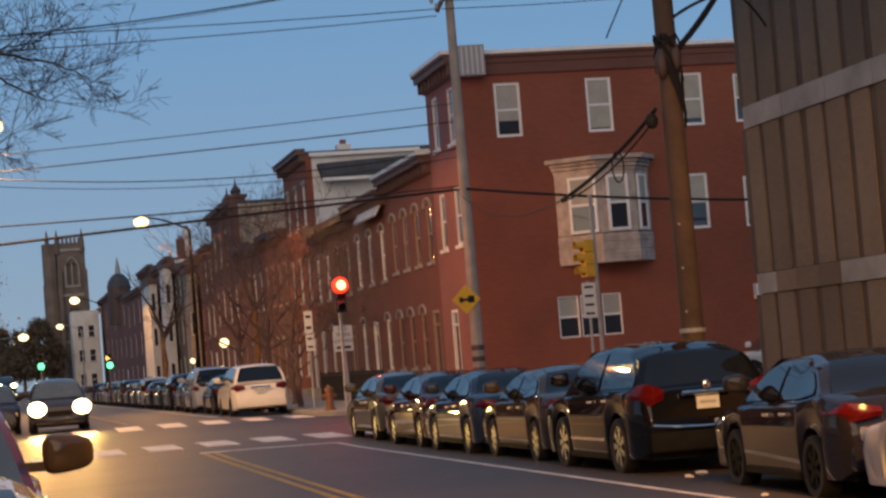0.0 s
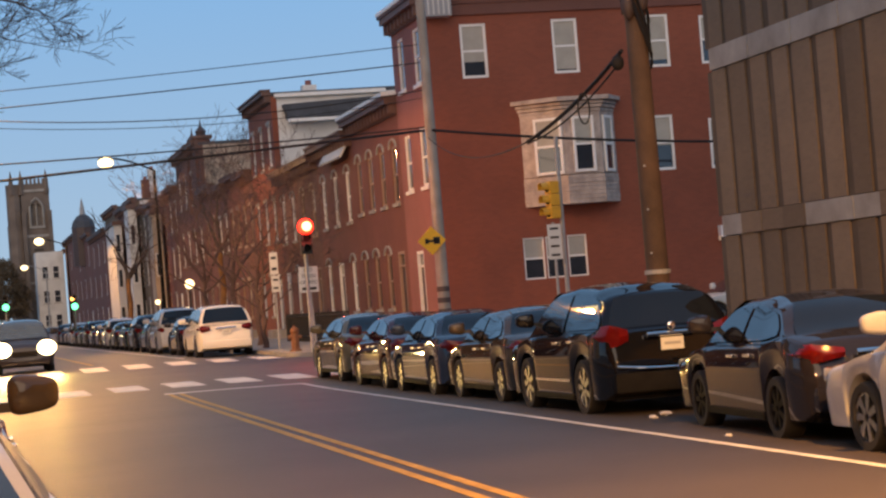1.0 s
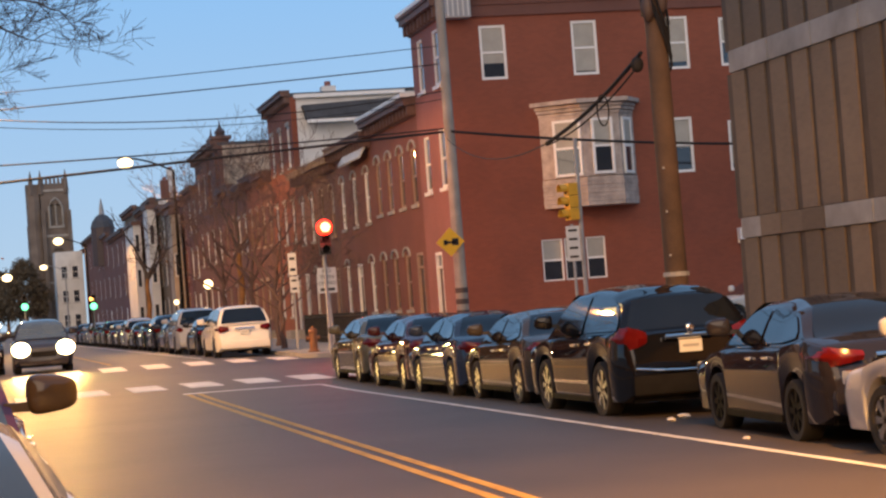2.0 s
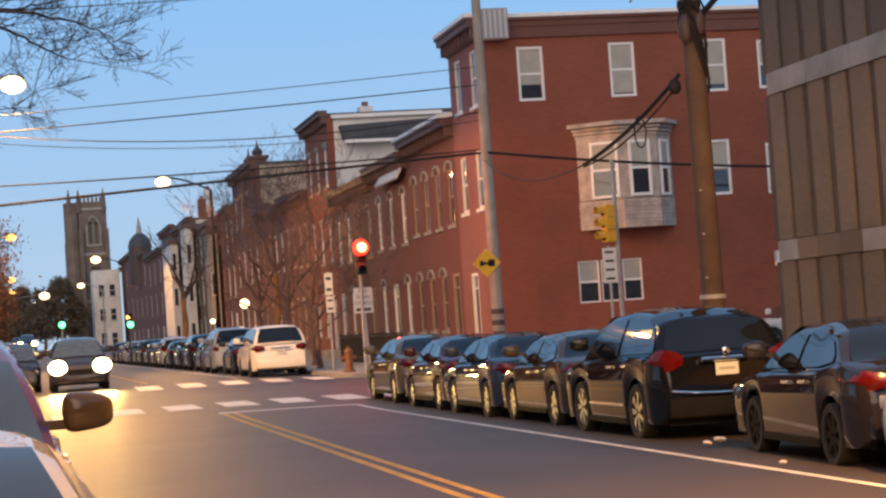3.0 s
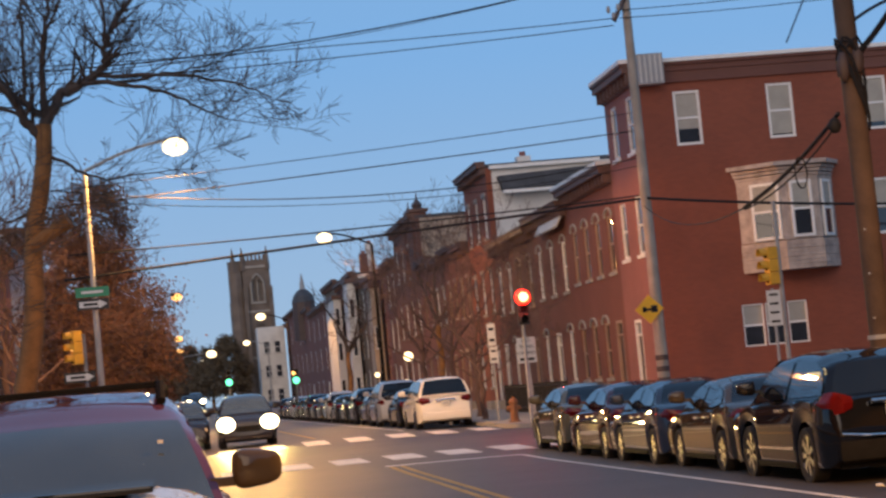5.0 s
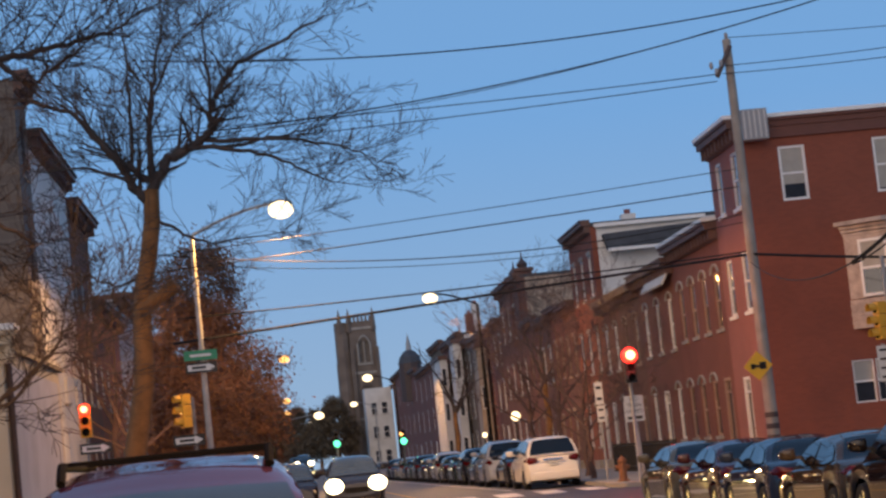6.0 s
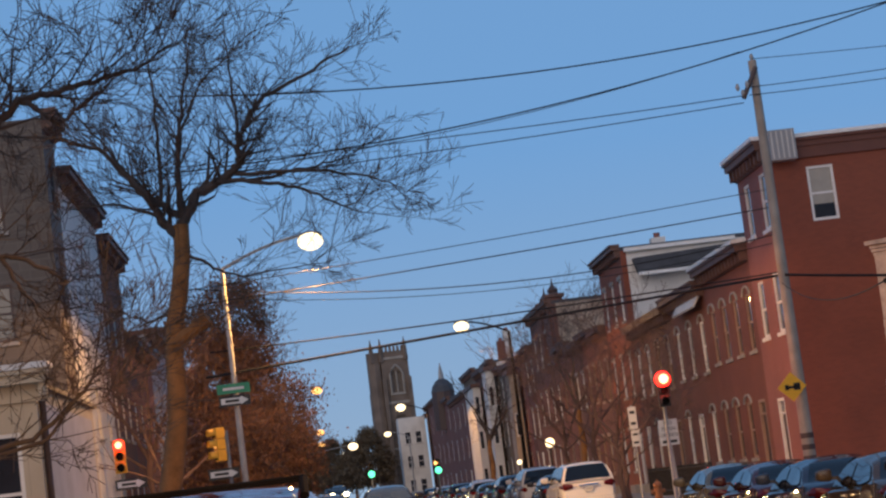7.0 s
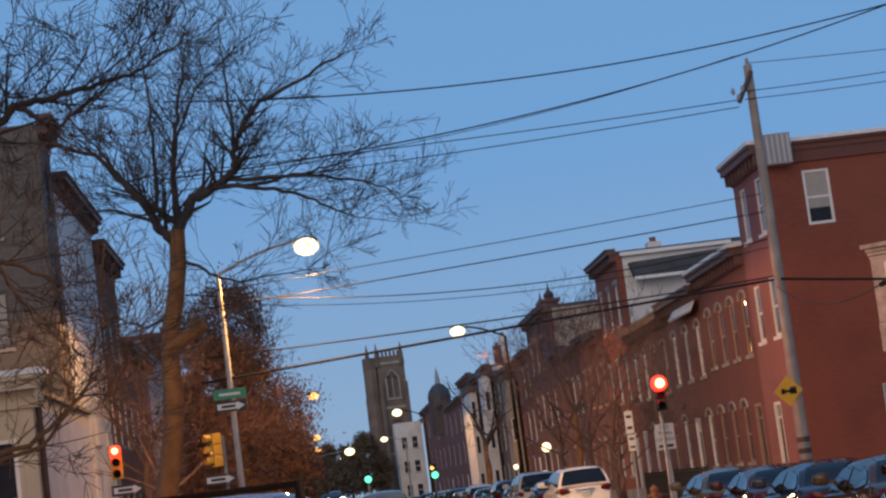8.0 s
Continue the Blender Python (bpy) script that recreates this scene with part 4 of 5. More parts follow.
# weathered utility pole on the far corner
up = thing("utility_pole", "weathered grey wooden utility pole with a warning sign", "utility pole")
part("pole", pole_mesh((14.8, 61.75, 0.3), (14.78, 61.75, 13.8), 0.2, 0.13), POLE_GREY, up, smooth=True)
bm = tube(bmesh.new(), [(14.82, 61.55, 13.55), (14.3, 61.5, 12.6)], 0.075, 8)
part("brace", bm, TRIM_D, up, "dark slanting crossarm end")
for a in ((14.3, 61.5, 12.75), (14.15, 61.5, 12.95), (14.45, 61.45, 13.0), (14.78, 61.75, 13.9)):
    part("insulator", tube(bmesh.new(), [(a[0], a[1], a[2] - 0.1), a, (a[0], a[1], a[2] + 0.12)], [0.03, 0.07, 0.04], 8), STEEL, up)
for z in (1.25, 1.6, 1.95):
    part("band", tube(bmesh.new(), [(14.8, 61.75, z), (14.8, 61.75, z + 0.16)], 0.205, 14), TRIM_D, up, "black band round the pole")
ws = thing("warning_sign", "yellow diamond warning sign fixed to the pole", "sign")
bm = bmesh.new()
bmesh.ops.create_cube(bm, size=1.0, matrix=Matrix.LocRotScale((14.5, 61.5, 3.55), Euler((0, radians(45), 0)), (0.64, 0.02, 0.64)))
part("plate", bm, SIGN_Y, ws)
bm = bmesh.new()
for a, b, c, d in ((14.3, 14.7, 3.5, 3.58), (14.55, 14.76, 3.44, 3.66), (14.28, 14.4, 3.46, 3.62)):
    box(bm, a, b, 61.483, 61.488, c, d)
part("symbol", bm, BLACK, ws, "black symbol")

# big brown pole beside the black car
bp = thing("utility_pole", "thick brown wooden utility pole with cable splices", "utility pole")
part("pole", pole_mesh((11.0, 31, 0.1), (10.92, 31, 12.5), 0.19, 0.15, 18, 12), POLE_WOOD, bp, smooth=True)
part("collar", tube(bmesh.new(), [(10.99, 31, 1.86), (10.99, 31, 1.93)], 0.21, 16), STEEL, bp, "pale metal collar")
part("splice_box", ball(bmesh.new(), (10.8, 30.85, 6.2), 0.12, (0.95, 0.8, 2.1), 12, 8), TRIM_D, bp, smooth=True)
part("splice_box", ball(bmesh.new(), (11.03, 30.8, 6.3), 0.1, (1.0, 0.8, 2.2), 12, 8), TRIM_D, bp, smooth=True)
part("splice_box", ball(bmesh.new(), (10.67, 31.2, 5.32), 0.1, (1.1, 0.9, 1.3), 12, 8), CABLE, bp, smooth=True)
rnd = random.Random(7)
for k in range(7):
    a0 = rnd.uniform(0, math.tau)
    pts = [(10.95 + 0.24 * math.cos(a0 + 0.5 * i) * (0.8 + 0.1 * rnd.random()), 30.95 + 0.2 * math.sin(a0 + 0.5 * i), 5.9 + 0.75 * math.sin(math.pi * i / 8 + 0.3 * k) + rnd.uniform(-0.05, 0.05)) for i in range(9)]
    part("cable_loop", tube(bmesh.new(), pts, 0.02, 6), CABLE, bp, "tangled black cable", smooth=True)
for k, z in enumerate((2.2, 2.9, 3.6)):
    part("bolt", tube(bmesh.new(), [(10.85, 30.82, z), (10.83, 30.78, z)], 0.02, 6), STEEL, bp)


def street_lamp(x, y, z, base_x, label, watt=900, head=None, light=True, glow_r=0.28, colour=(1.0, 0.47, 0.13), metal=None):
    metal = metal or STEEL
    h = thing("street_lamp", label, "street lamp", group="street lamps")
    g = gz(base_x, y)
    part("pole", pole_mesh((base_x, y, g), (base_x, y, z - 0.6), 0.11, 0.07, 12), metal, h, smooth=True)
    part("base", tube(bmesh.new(), [(base_x, y, g), (base_x, y, g + 0.5)], [0.2, 0.15], 12), metal, h)
    arm = [(base_x + (x - base_x) * k / 8, y, z - 0.6 + 0.75 * math.sin(k / 8 * math.pi / 2)) for k in range(9)]
    part("arm", tube(bmesh.new(), arm, 0.045, 8), metal, h, smooth=True)
    part("head", ball(bmesh.new(), (x, y, z + 0.12), 0.35, (1.1, 0.6, 0.4)), STEEL, h, smooth=True)
    # globe radius follows the lamp's glare rather than its real lens
    part("globe", ball(bmesh.new(), (x, y - 0.02, z - 0.06), glow_r, (1.15, 0.9, 0.85)), head or LAMP_WARM, h, "glowing lamp globe", smooth=True)
    if light:
        li = new("lamp_light", bpy.data.lights.new("lamp_light", "SPOT"))
        li.data.energy, li.data.color, li.data.shadow_soft_size = watt, colour, 0.1
        li.data.spot_size, li.data.spot_blend = radians(179), 0.12
        li.location = (x, y - 0.02, z - 0.5)
        li.parent = h
    return h


street_lamp(0.43, 62, 9.85, -2.35, "lit street lamp on a curved arm", 6500, glow_r=0.34)
street_lamp(7.9, 104, 10.0, 10.3, "lit street lamp on a curved arm", 2400, glow_r=0.34, metal=POST_BLACK)
street_lamp(7.85, 190, 9.9, 10.3, "lit street lamp far along the street", 2500, glow_r=0.4, metal=POST_BLACK)
# next two lamps are assumed, out of view, added to warm the near road
street_lamp(7.4, 12.0, 7.8, 10.5, "added street lamp out of view, warming the near road", 6800)
street_lamp(0.6, -6.0, 6.6, -1.7, "added street lamp out of view, warming the near road", 6500)
street_lamp(0.2, 134, 9.3, -1.6, "lit street lamp far along the street", 4000, glow_r=0.32, head=LAMP_AMBER)
street_lamp(0.2, 212, 9.3, -1.6, "lit street lamp far along the street", light=False, glow_r=0.35, head=LAMP_AMBER)
street_lamp(0.2, 252, 9.25, -1.6, "lit street lamp far along the street", light=False, glow_r=0.35, head=LAMP_AMBER)
street_lamp(4.5, 282, 9.3, -1.6, "lit street lamp far along the street", light=False, glow_r=0.6, head=LAMP_WARM)
street_lamp(3.9, 327, 9.3, -1.6, "lit street lamp far along the street", light=False, glow_r=0.5, head=LAMP_WARM)
street_lamp(7.9, 236, 9.0, 10.3, "lit street lamp far along the street", light=False, glow_r=0.36, head=LAMP_WARM)


def globe_lamp(x, y, z, label, r=0.2, mt=None):
    h = thing("post_lamp", label, "lamp")
    g = gz(x, y)
    part("post", pole_mesh((x, y, g), (x, y, z - r * 0.8), 0.06, 0.045, 10), BLACK, h)
    part("globe", ball(bmesh.new(), (x, y, z), r), mt or LAMP_WARM, h, "glowing lamp globe", smooth=True)
    return h


globe_lamp(12.45, 111, 3.6, "lit globe lamp on a black post", 0.26)
globe_lamp(12.3, 128, 2.9, "small lit lamp on a black post", 0.16)
# amber ball belongs to the far traffic signal; its black post is added
globe_lamp(8.3, 150, 3.8, "amber light of the distant traffic signal on an added post", 0.18, LAMP_AMBER)


def traffic_signal(x, y, z, facing, label, lit=None, body=None, post=True, post_top=None, arrow=False):
    """Three lamps in a housing; facing is the heading of the lenses in degrees (0 looks towards the camera)."""
    h = thing("traffic_signal", label, "traffic signal", pose(x, y, 0, 0, 0, facing))
    g = gz(x, y)
    body = body or SIGNAL_Y
    for k, zz in enumerate((z + 0.34, z, z - 0.34)):
        s = part("lamp_section", boxm(-0.17, 0.17, -0.14, 0.14, zz - 0.165, zz + 0.165, bevel=0.025), body, h)
        bm = bmesh.new()
        n = 12
        for i in range(n):
            t0, t1 = math.pi * (-0.15 + 1.3 * i / n), math.pi * (-0.15 + 1.3 * (i + 1) / n)
            q = [bm.verts.new((0.14 * math.cos(t), yy, zz + 0.14 * math.sin(t))) for t, yy in ((t0, -0.14), (t1, -0.14), (t1, -0.36), (t0, -0.36))]
            bm.faces.new(q)
        bmesh.ops.remove_doubles(bm, verts=bm.verts[:], dist=1e-4)
        bmesh.ops.solidify(bm, geom=bm.faces[:], thickness=0.006)
        part("visor", bm, body, s)
        lens = lit[1] if lit and lit[0] == k else PLASTIC_D
        # red and green lenses are oversized, taking the halo into their shape
        part("lens", ball(bmesh.new(), (0, -0.15, zz), 0.125 if lens is PLASTIC_D else (lit[2] if len(lit) > 2 else 0.25), (1, 0.35 if lens is PLASTIC_D else 0.9, 1)), lens, s, "glowing lens" if lens is not PLASTIC_D else "dark lens", smooth=True)
        # pale ball added in front for the burnt-out middle of the red glow
        if lens is LAMP_RED:
            part("bulb", ball(bmesh.new(), (0, -0.15 - 0.8 * (lit[2] if len(lit) > 2 else 0.25), zz), 0.6 * (lit[2] if len(lit) > 2 else 0.25), (1, 0.35, 1)), LAMP_RED_CORE, s, "pale ball for the burnt-out middle of the glow", smooth=True)
    # strong red lamp tints the surroundings in place of the lens halo
    if lit and lit[1] is LAMP_RED:
        li = new("signal_light", bpy.data.lights.new("signal_light", "POINT"))
        li.data.energy, li.data.color, li.data.shadow_soft_size = (28 if len(lit) > 2 else 150), (1.0, 0.05, 0.03), 0.12
        li.parent, li.location = h, (0, -0.55, z + 0.34)
    if post:
        part("post", pole_mesh((0.0, 0.24, g), (0.0, 0.24, post_top or z + 0.4), 0.06, 0.055, 12), STEEL, h, smooth=True)
        part("mount", boxm(-0.04, 0.04, 0.13, 0.24, z - 0.3, z + 0.3), STEEL, h)
    return h


traffic_signal(10.68, 62.3, 3.95, 0, "traffic signal showing red on a steel post", (0, LAMP_RED), BLACK)
traffic_signal(15.95, 53, 4.17, -80, "yellow traffic signal seen from its side on a pale post", None, SIGNAL_Y, post_top=5.9)
traffic_signal(-6.0, 62, 3.95, 0, "traffic signal showing red beside a tree", (0, LAMP_RED, 0.17), SIGNAL_Y)
traffic_signal(-3.0, 62, 3.95, -70, "yellow traffic signal seen from its side on a post", (1, LAMP_AMBER, 0.08), SIGNAL_Y)
traffic_signal(8.4, 150, 3.6, 0, "distant traffic signal showing green", (2, LAMP_GREEN), BLACK)
traffic_signal(3.5, 150, 3.9, 0, "distant traffic signal showing green", (2, LAMP_GREEN), BLACK)


def plate_sign(name, label, x, y, z0, z1, w, material, post=True, bars=0, post_top=None, lean=0.0, ink=None):
    h = thing(name, label, "sign")
    plate = part("plate", boxm(x - w / 2, x + w / 2, y, y + 0.012, z0, z1, bevel=0.004), material, h)
    for k in range(bars):
        zz = z0 + (z1 - z0) * (k + 0.5) / bars
        t = (z1 - z0) / bars * 0.13
        part("bar", boxm(x - w * 0.32, x + w * 0.32, y - 0.005, y - 0.001, zz - t, zz + t), ink or BLACK, plate)
    if post:
        part("post", pole_mesh((x + lean, y + 0.05, gz(x, y)), (x, y + 0.05, post_top or z1 + 0.05), 0.04, 0.04, 8), STEEL, h)
    return h


nt = plate_sign("no_turn_sign", "white no turn on red sign on a steel post", 10.78, 62.9, 2.26, 3.06, 0.6, SIGN_W, lean=0.1)
for s, z, size in (("NO", 2.95, 0.17), ("TURN", 2.76, 0.17), ("ON RED", 2.57, 0.15)):
    text_part(nt.children[0], s, size, Matrix.Translation((10.78, 62.897, z)) @ Matrix.Rotation(math.pi / 2, 4, "X"), BLACK)
part("bar", boxm(10.55, 11.01, 62.895, 62.899, 2.33, 2.42), BLACK, nt.children[0])
plate_sign("parking_sign", "narrow white parking signs on one post", 10.6, 68.6, 3.0, 3.75, 0.28, SIGN_W, bars=2)
plate_sign("parking_sign", "narrow white parking sign on a post", 10.61, 68.55, 2.4, 2.95, 0.28, SIGN_W, bars=2, post=False)
plate_sign("crossing_sign", "white sign under the yellow signal", 15.83, 52.7, 2.55, 3.5, 0.38, SIGN_W, post=True, bars=4)
plate_sign("street_sign", "green street name sign above the one-way sign", -2.4, 61.8, 5.42, 5.72, 1.0, SIGN_G, post=False, bars=1, ink=SIGN_W)


def one_way(x, y, z, label, w=0.95):
    h = thing("one_way_sign", label, "sign")
    p = part("plate", boxm(x - w / 2, x + w / 2, y, y + 0.012, z - 0.16, z + 0.16), BLACK, h)
    bm = bmesh.new()
    q = [(-0.43, -0.09), (0.2, -0.09), (0.2, -0.13), (0.44, 0), (0.2, 0.13), (0.2, 0.09), (-0.43, 0.09)]
    lo = [bm.verts.new((x + a * w, y - 0.006, z + b)) for a, b in q]
    hi = [bm.verts.new((x + a * w, y - 0.001, z + b)) for a, b in q]
    bm.faces.new(lo)
    bm.faces.new(hi)
    for k in range(7):
        bm.faces.new((lo[k], lo[(k + 1) % 7], hi[(k + 1) % 7], hi[k]))
    part("arrow", bm, SIGN_W, p, "white arrow")
    part("bar", boxm(x - 0.3 * w, x + 0.15 * w, y - 0.011, y - 0.0065, z - 0.04, z + 0.04), BLACK, p)
    return h


one_way(-2.4, 61.8, 5.2, "black one-way sign with a white arrow")
one_way(-5.75, 61.9, 3.1, "black one-way sign with a white arrow")
one_way(-2.95, 61.7, 3.05, "black one-way sign with a white arrow")

hy = thing("fire_hydrant", "orange painted fire hydrant on the pavement corner", "hydrant", pose(10.35, 63.8, gz(10.35, 63.8)))
part("barrel", tube(bmesh.new(), [(0, 0, 0), (0, 0, 0.05), (0, 0, 0.06), (0, 0, 0.62)], [0.19, 0.19, 0.13, 0.12], 14), HYDRANT, hy)
part("bonnet", ball(bmesh.new(), (0, 0, 0.64), 0.15, (1, 1, 0.8)), HYDRANT, hy, smooth=True)
part("nut", tube(bmesh.new(), [(0, 0, 0.74), (0, 0, 0.82)], 0.04, 6), HYDRANT, hy)
for sg in (-1, 1):
    part("outlet", tube(bmesh.new(), [(sg * 0.1, 0, 0.45), (sg * 0.22, 0, 0.45)], 0.07, 10), HYDRANT, hy)

# iron fence before the first row houses
fence = thing("iron_fence", "black iron railing before the row houses", "fence")
for z in (0.65, 1.45):
    part("rail", boxm(13.3, 13.34, 70, 84, z, z + 0.04), BLACK, fence)
for k in range(71):
    part("picket", boxm(13.305, 13.335, 70 + 0.2 * k - 0.012, 70 + 0.2 * k + 0.012, 0.45, 1.58 + (0.12 if k % 10 == 0 else 0)), BLACK, fence)

# ---- overhead wires ----
def wire(p, q, sag, r, label, name="overhead_wire", mt=None):
    n = 20
    pts = [Vector(p).lerp(Vector(q), k / n) - Vector((0, 0, sag * 4 * (k / n) * (1 - k / n))) for k in range(n + 1)]
    ob = new(name, mesh_of(tube(bmesh.new(), pts, r, 6), name, mt or CABLE))
    return tagged(ob, label, "cable", "overhead wires")


W1 = "thin black wire strung over the street"
wire((-3.2, 62, 6.0), (14.7, 61.8, 7.02), 0.0, 0.045, "thick black cable strung over the street")
wire((14.8, 61.6, 7.0), (30, 60.5, 5.8), 0.25, 0.045, "thick black cable along the corner house")
wire((-3.0, 62.1, 6.75), (14.7, 61.9, 7.12), 0.1, 0.025, W1)
wire((-3.4, 62, 8.75), (14.7, 61.9, 8.3), 0.7, 0.018, W1)
wire((-3.4, 62, 8.5), (14.7, 61.9, 8.05), 0.66, 0.012, W1)
wire((-3.2, 61.9, 8.22), (14.75, 61.75, 9.15), 0.05, 0.02, W1)
wire((-3.4, 61.9, 8.7), (14.75, 61.75, 9.72), 0.06, 0.014, W1)
wire((-3.4, 61.9, 14.75), (21.5, 61.9, 15.6), 0.9, 0.024, W1)
wire((-4.0, 62.2, 12.4), (20.5, 61.9, 15.5), 0.8, 0.024, W1)
wire((-4.0, 62.2, 12.3), (14.4, 61.6, 14.1), 0.5, 0.012, W1)
wire((-4, 62.1, 12.55), (14.3, 61.6, 12.7), 0.12, 0.016, W1)
wire((-4, 62.3, 12.0), (14.3, 61.6, 12.48), 0.1, 0.016, W1)
wire((14.5, 61.6, 12.95), (31, 60.5, 14.0), 0.3, 0.014, W1)
wire((14.5, 61.6, 12.7), (31, 60.6, 13.6), 0.3, 0.014, W1)
wire((14.8, 61.7, 13.85), (31, 60.6, 13.7), 0.1, 0.012, W1)
# drop cables from the splice on the brown pole
wire((10.72, 31.1, 5.5), (10.3, 35.5, 4.46), 0.12, 0.035, "thick drooping cable bundle below the splice", "hanging_cable")
wire((10.7, 31.1, 5.35), (10.3, 35.5, 4.42), 0.18, 0.016, "thin drooping cable below the splice", "hanging_cable")
wire((10.3, 35.5, 4.46), (14.7, 61.8, 6.8), 0.45, 0.014, "sagging cable over the parked cars", "hanging_cable")
bm = tube(bmesh.new(), [(10.42 + 0.1 * math.sin(t), 32.4, 4.72 + 0.26 * math.cos(t)) for t in [k * math.tau / 20 for k in range(21)]], 0.014, 6, cap=False)
tagged(new("cable_loop", mesh_of(bm, "cable_loop", CABLE)), "black spare loop of cable on the bundle", "cable")
wire((10.95, 30.95, 6.3), (11.7, 30, 7.4), 0.1, 0.05, "thick cable climbing from the splice", "hanging_cable")
wire((11.0, 30.9, 6.9), (12.6, 31, 7.35), -0.15, 0.03, "cable curving away from the pole top", "hanging_cable")
wire((11.55, 30.2, 7.25), (12.7, 31, 6.75), -0.2, 0.02, "cable curving away from the pole top", "hanging_cable")
wire((10.6, 33, 7.0), (11.2, 24, 12.6), 0.1, 0.014, W1)

# ---- church tower at the end of the street ----
ct = thing("church_tower", "distant dark stone church tower with pinnacles", "church")
TX0, TX1, TY = 8.1, 14.3, 300.0
ft = Face("y", TY, -1)
wall(ct, ft, TX0 + 2.2, TX1, 0, 23.0, [(11.6, 13.1, 16.9, 20.0), (11.7, 13.0, 9.0, 13.5)], STONE_D, 0.8)
part("louvre", ft.slab(bmesh.new(), 11.6, 13.1, 16.9, 20.0, 0.4, 0.5), STONE_BLACK, ct)
part("louvre", ft.slab(bmesh.new(), 11.7, 13.0, 9.0, 13.5, 0.4, 0.5), STONE_BLACK, ct)
part("core", boxm(TX0 + 2.2, TX1, TY + 0.81, TY + 6, 0, 23.0), STONE_D, ct)
bm = bmesh.new()
for k, (r, z0, z1) in enumerate(((1.35, 0, 9), (1.2, 9, 17), (1.1, 17, 23))):
    tube(bm, [(TX0 + 1.2, TY + 0.9, z0), (TX0 + 1.2, TY + 0.9, z1)], r, 8)
part("stair_turret", bm, STONE_D, ct)
for k in range(6):
    part("merlon", boxm(TX0 + 2.4 + 0.58 * k, TX0 + 2.75 + 0.58 * k, TY - 0.05, TY + 0.4, 23.0, 23.7), STONE_D, ct)
bm = bmesh.new()
for sg in (-1, 1):
    tube(bm, [(12.35 + sg * 0.95, TY - 0.1, 16.7), (12.35 + sg * 0.95, TY - 0.1, 19.6), (12.35 + sg * 0.55, TY - 0.1, 20.4), (12.35, TY - 0.1, 20.9)], 0.17, 6)
tube(bm, [(12.35, TY + 0.2, 16.9), (12.35, TY + 0.2, 20.6)], 0.12, 6)
box(bm, 11.2, 13.5, TY - 0.2, TY - 0.005, 16.5, 16.8)
part("tracery", bm, CONCRETE, ct, "pale pointed window surround")
for x, z in ((TX0 + 0.9, 23.4), (TX0 + 2.3, 23.4), (TX1 - 0.3, 23.4)):
    part("pinnacle", tube(bmesh.new(), [(x, TY, 21.5), (x, TY, z), (x, TY, z + 1.6)], [0.42, 0.36, 0.03], 6), STONE_D, ct)
for x in (TX0 + 2.4, TX1 - 0.1):
    part("buttress", boxm(x - 0.3, x + 0.3, TY - 0.6, TY - 0.005, 0, 19.0), STONE_D, ct)
for z in (8.4, 15.2, 21.8):
    part("string_course", boxm(TX0 + 2.1, TX1 + 0.1, TY - 0.15, TY - 0.005, z, z + 0.35), CONCRETE, ct)

# roofscape pieces
dome = thing("roof_turret", "black slate turret dome above the far terrace", "turret")
part("drum", tube(bmesh.new(), [(15.6, 248, 9), (15.6, 248, 13.6)], 1.45, 10), TRIM_D, dome)
part("dome", tube(bmesh.new(), [(15.6, 248, 13.6), (15.6, 248, 14.4), (15.6, 248, 15.0), (15.6, 248, 15.3)], [1.5, 1.25, 0.75, 0.2], 10), ROOF_D, dome)
part("finial", tube(bmesh.new(), [(15.6, 248, 15.2), (15.6, 248, 16.0), (15.6, 248, 17.2)], [0.4, 0.3, 0.03], 6), STEEL, dome)
rt = thing("roof_turret", "brick turret with finials on a tall house", "turret")
for y, top in ((128.2, 12.95), (133.0, 12.85)):
    part("pier", boxm(15.3, 16.3, y - 0.5, y + 0.5, 8.5, top, bevel=0.04), BRICK_DARK, rt)
    part("pier_cap", boxm(15.15, 16.45, y - 0.65, y + 0.65, top + 0.004, top + 0.22, bevel=0.05), CORNICE_B, rt)
    part("finial", tube(bmesh.new(), [(15.8, y, top + z) for z in (0.2, 0.3, 0.5, 0.7, 0.85, 1.25)], [0.42, 0.3, 0.36, 0.2, 0.08, 0.02], 10), TRIM_D, rt, smooth=True)
gb = thing("gable_roof", "dark slate roof over the white rendered gable", "roof")
bm = bmesh.new()
prof = [(16.15, 10.9), (15.95, 11.62), (20.75, 11.8), (20.5, 11.05)]
lo = [bm.verts.new((x, 96.3, z)) for x, z in prof]
hi = [bm.verts.new((x, 96.95, z)) for x, z in prof]
bm.faces.new(lo)
bm.faces.new(hi)
for k in range(4):
    bm.faces.new((lo[k], lo[(k + 1) % 4], hi[(k + 1) % 4], hi[k]))
part("slope", bm, ROOF_D, gb)
part("fascia", boxm(16.1, 20.55, 96.1, 96.29, 10.74, 10.89), TRIM_W, gb)
part("coping", boxm(15.62, 21.1, 96.75, 96.98, 12.02, 12.2), TRIM_W, gb, "white coping")
for x, y, z, h in ((17.7, 99, 12.3, 0.45), (16.6, 142, 10.9, 1.6), (16.4, 174, 12.2, 1.6), (17.2, 176, 12.2, 2.6), (17.0, 70.6, 8.7, 0.9)):
    ch = thing("chimney", "brick chimney on a terrace roof", "chimney")
    part("shaft", boxm(x - 0.35, x + 0.35, y - 0.35, y + 0.35, z, z + h, bevel=0.02), STUCCO_W if h in (2.6, 0.45) else BRICK_DARK, ch)
    part("pot", tube(bmesh.new(), [(x, y, z + h), (x, y, z + h + 0.25)], 0.16, 8), BRICK_PINK, ch)

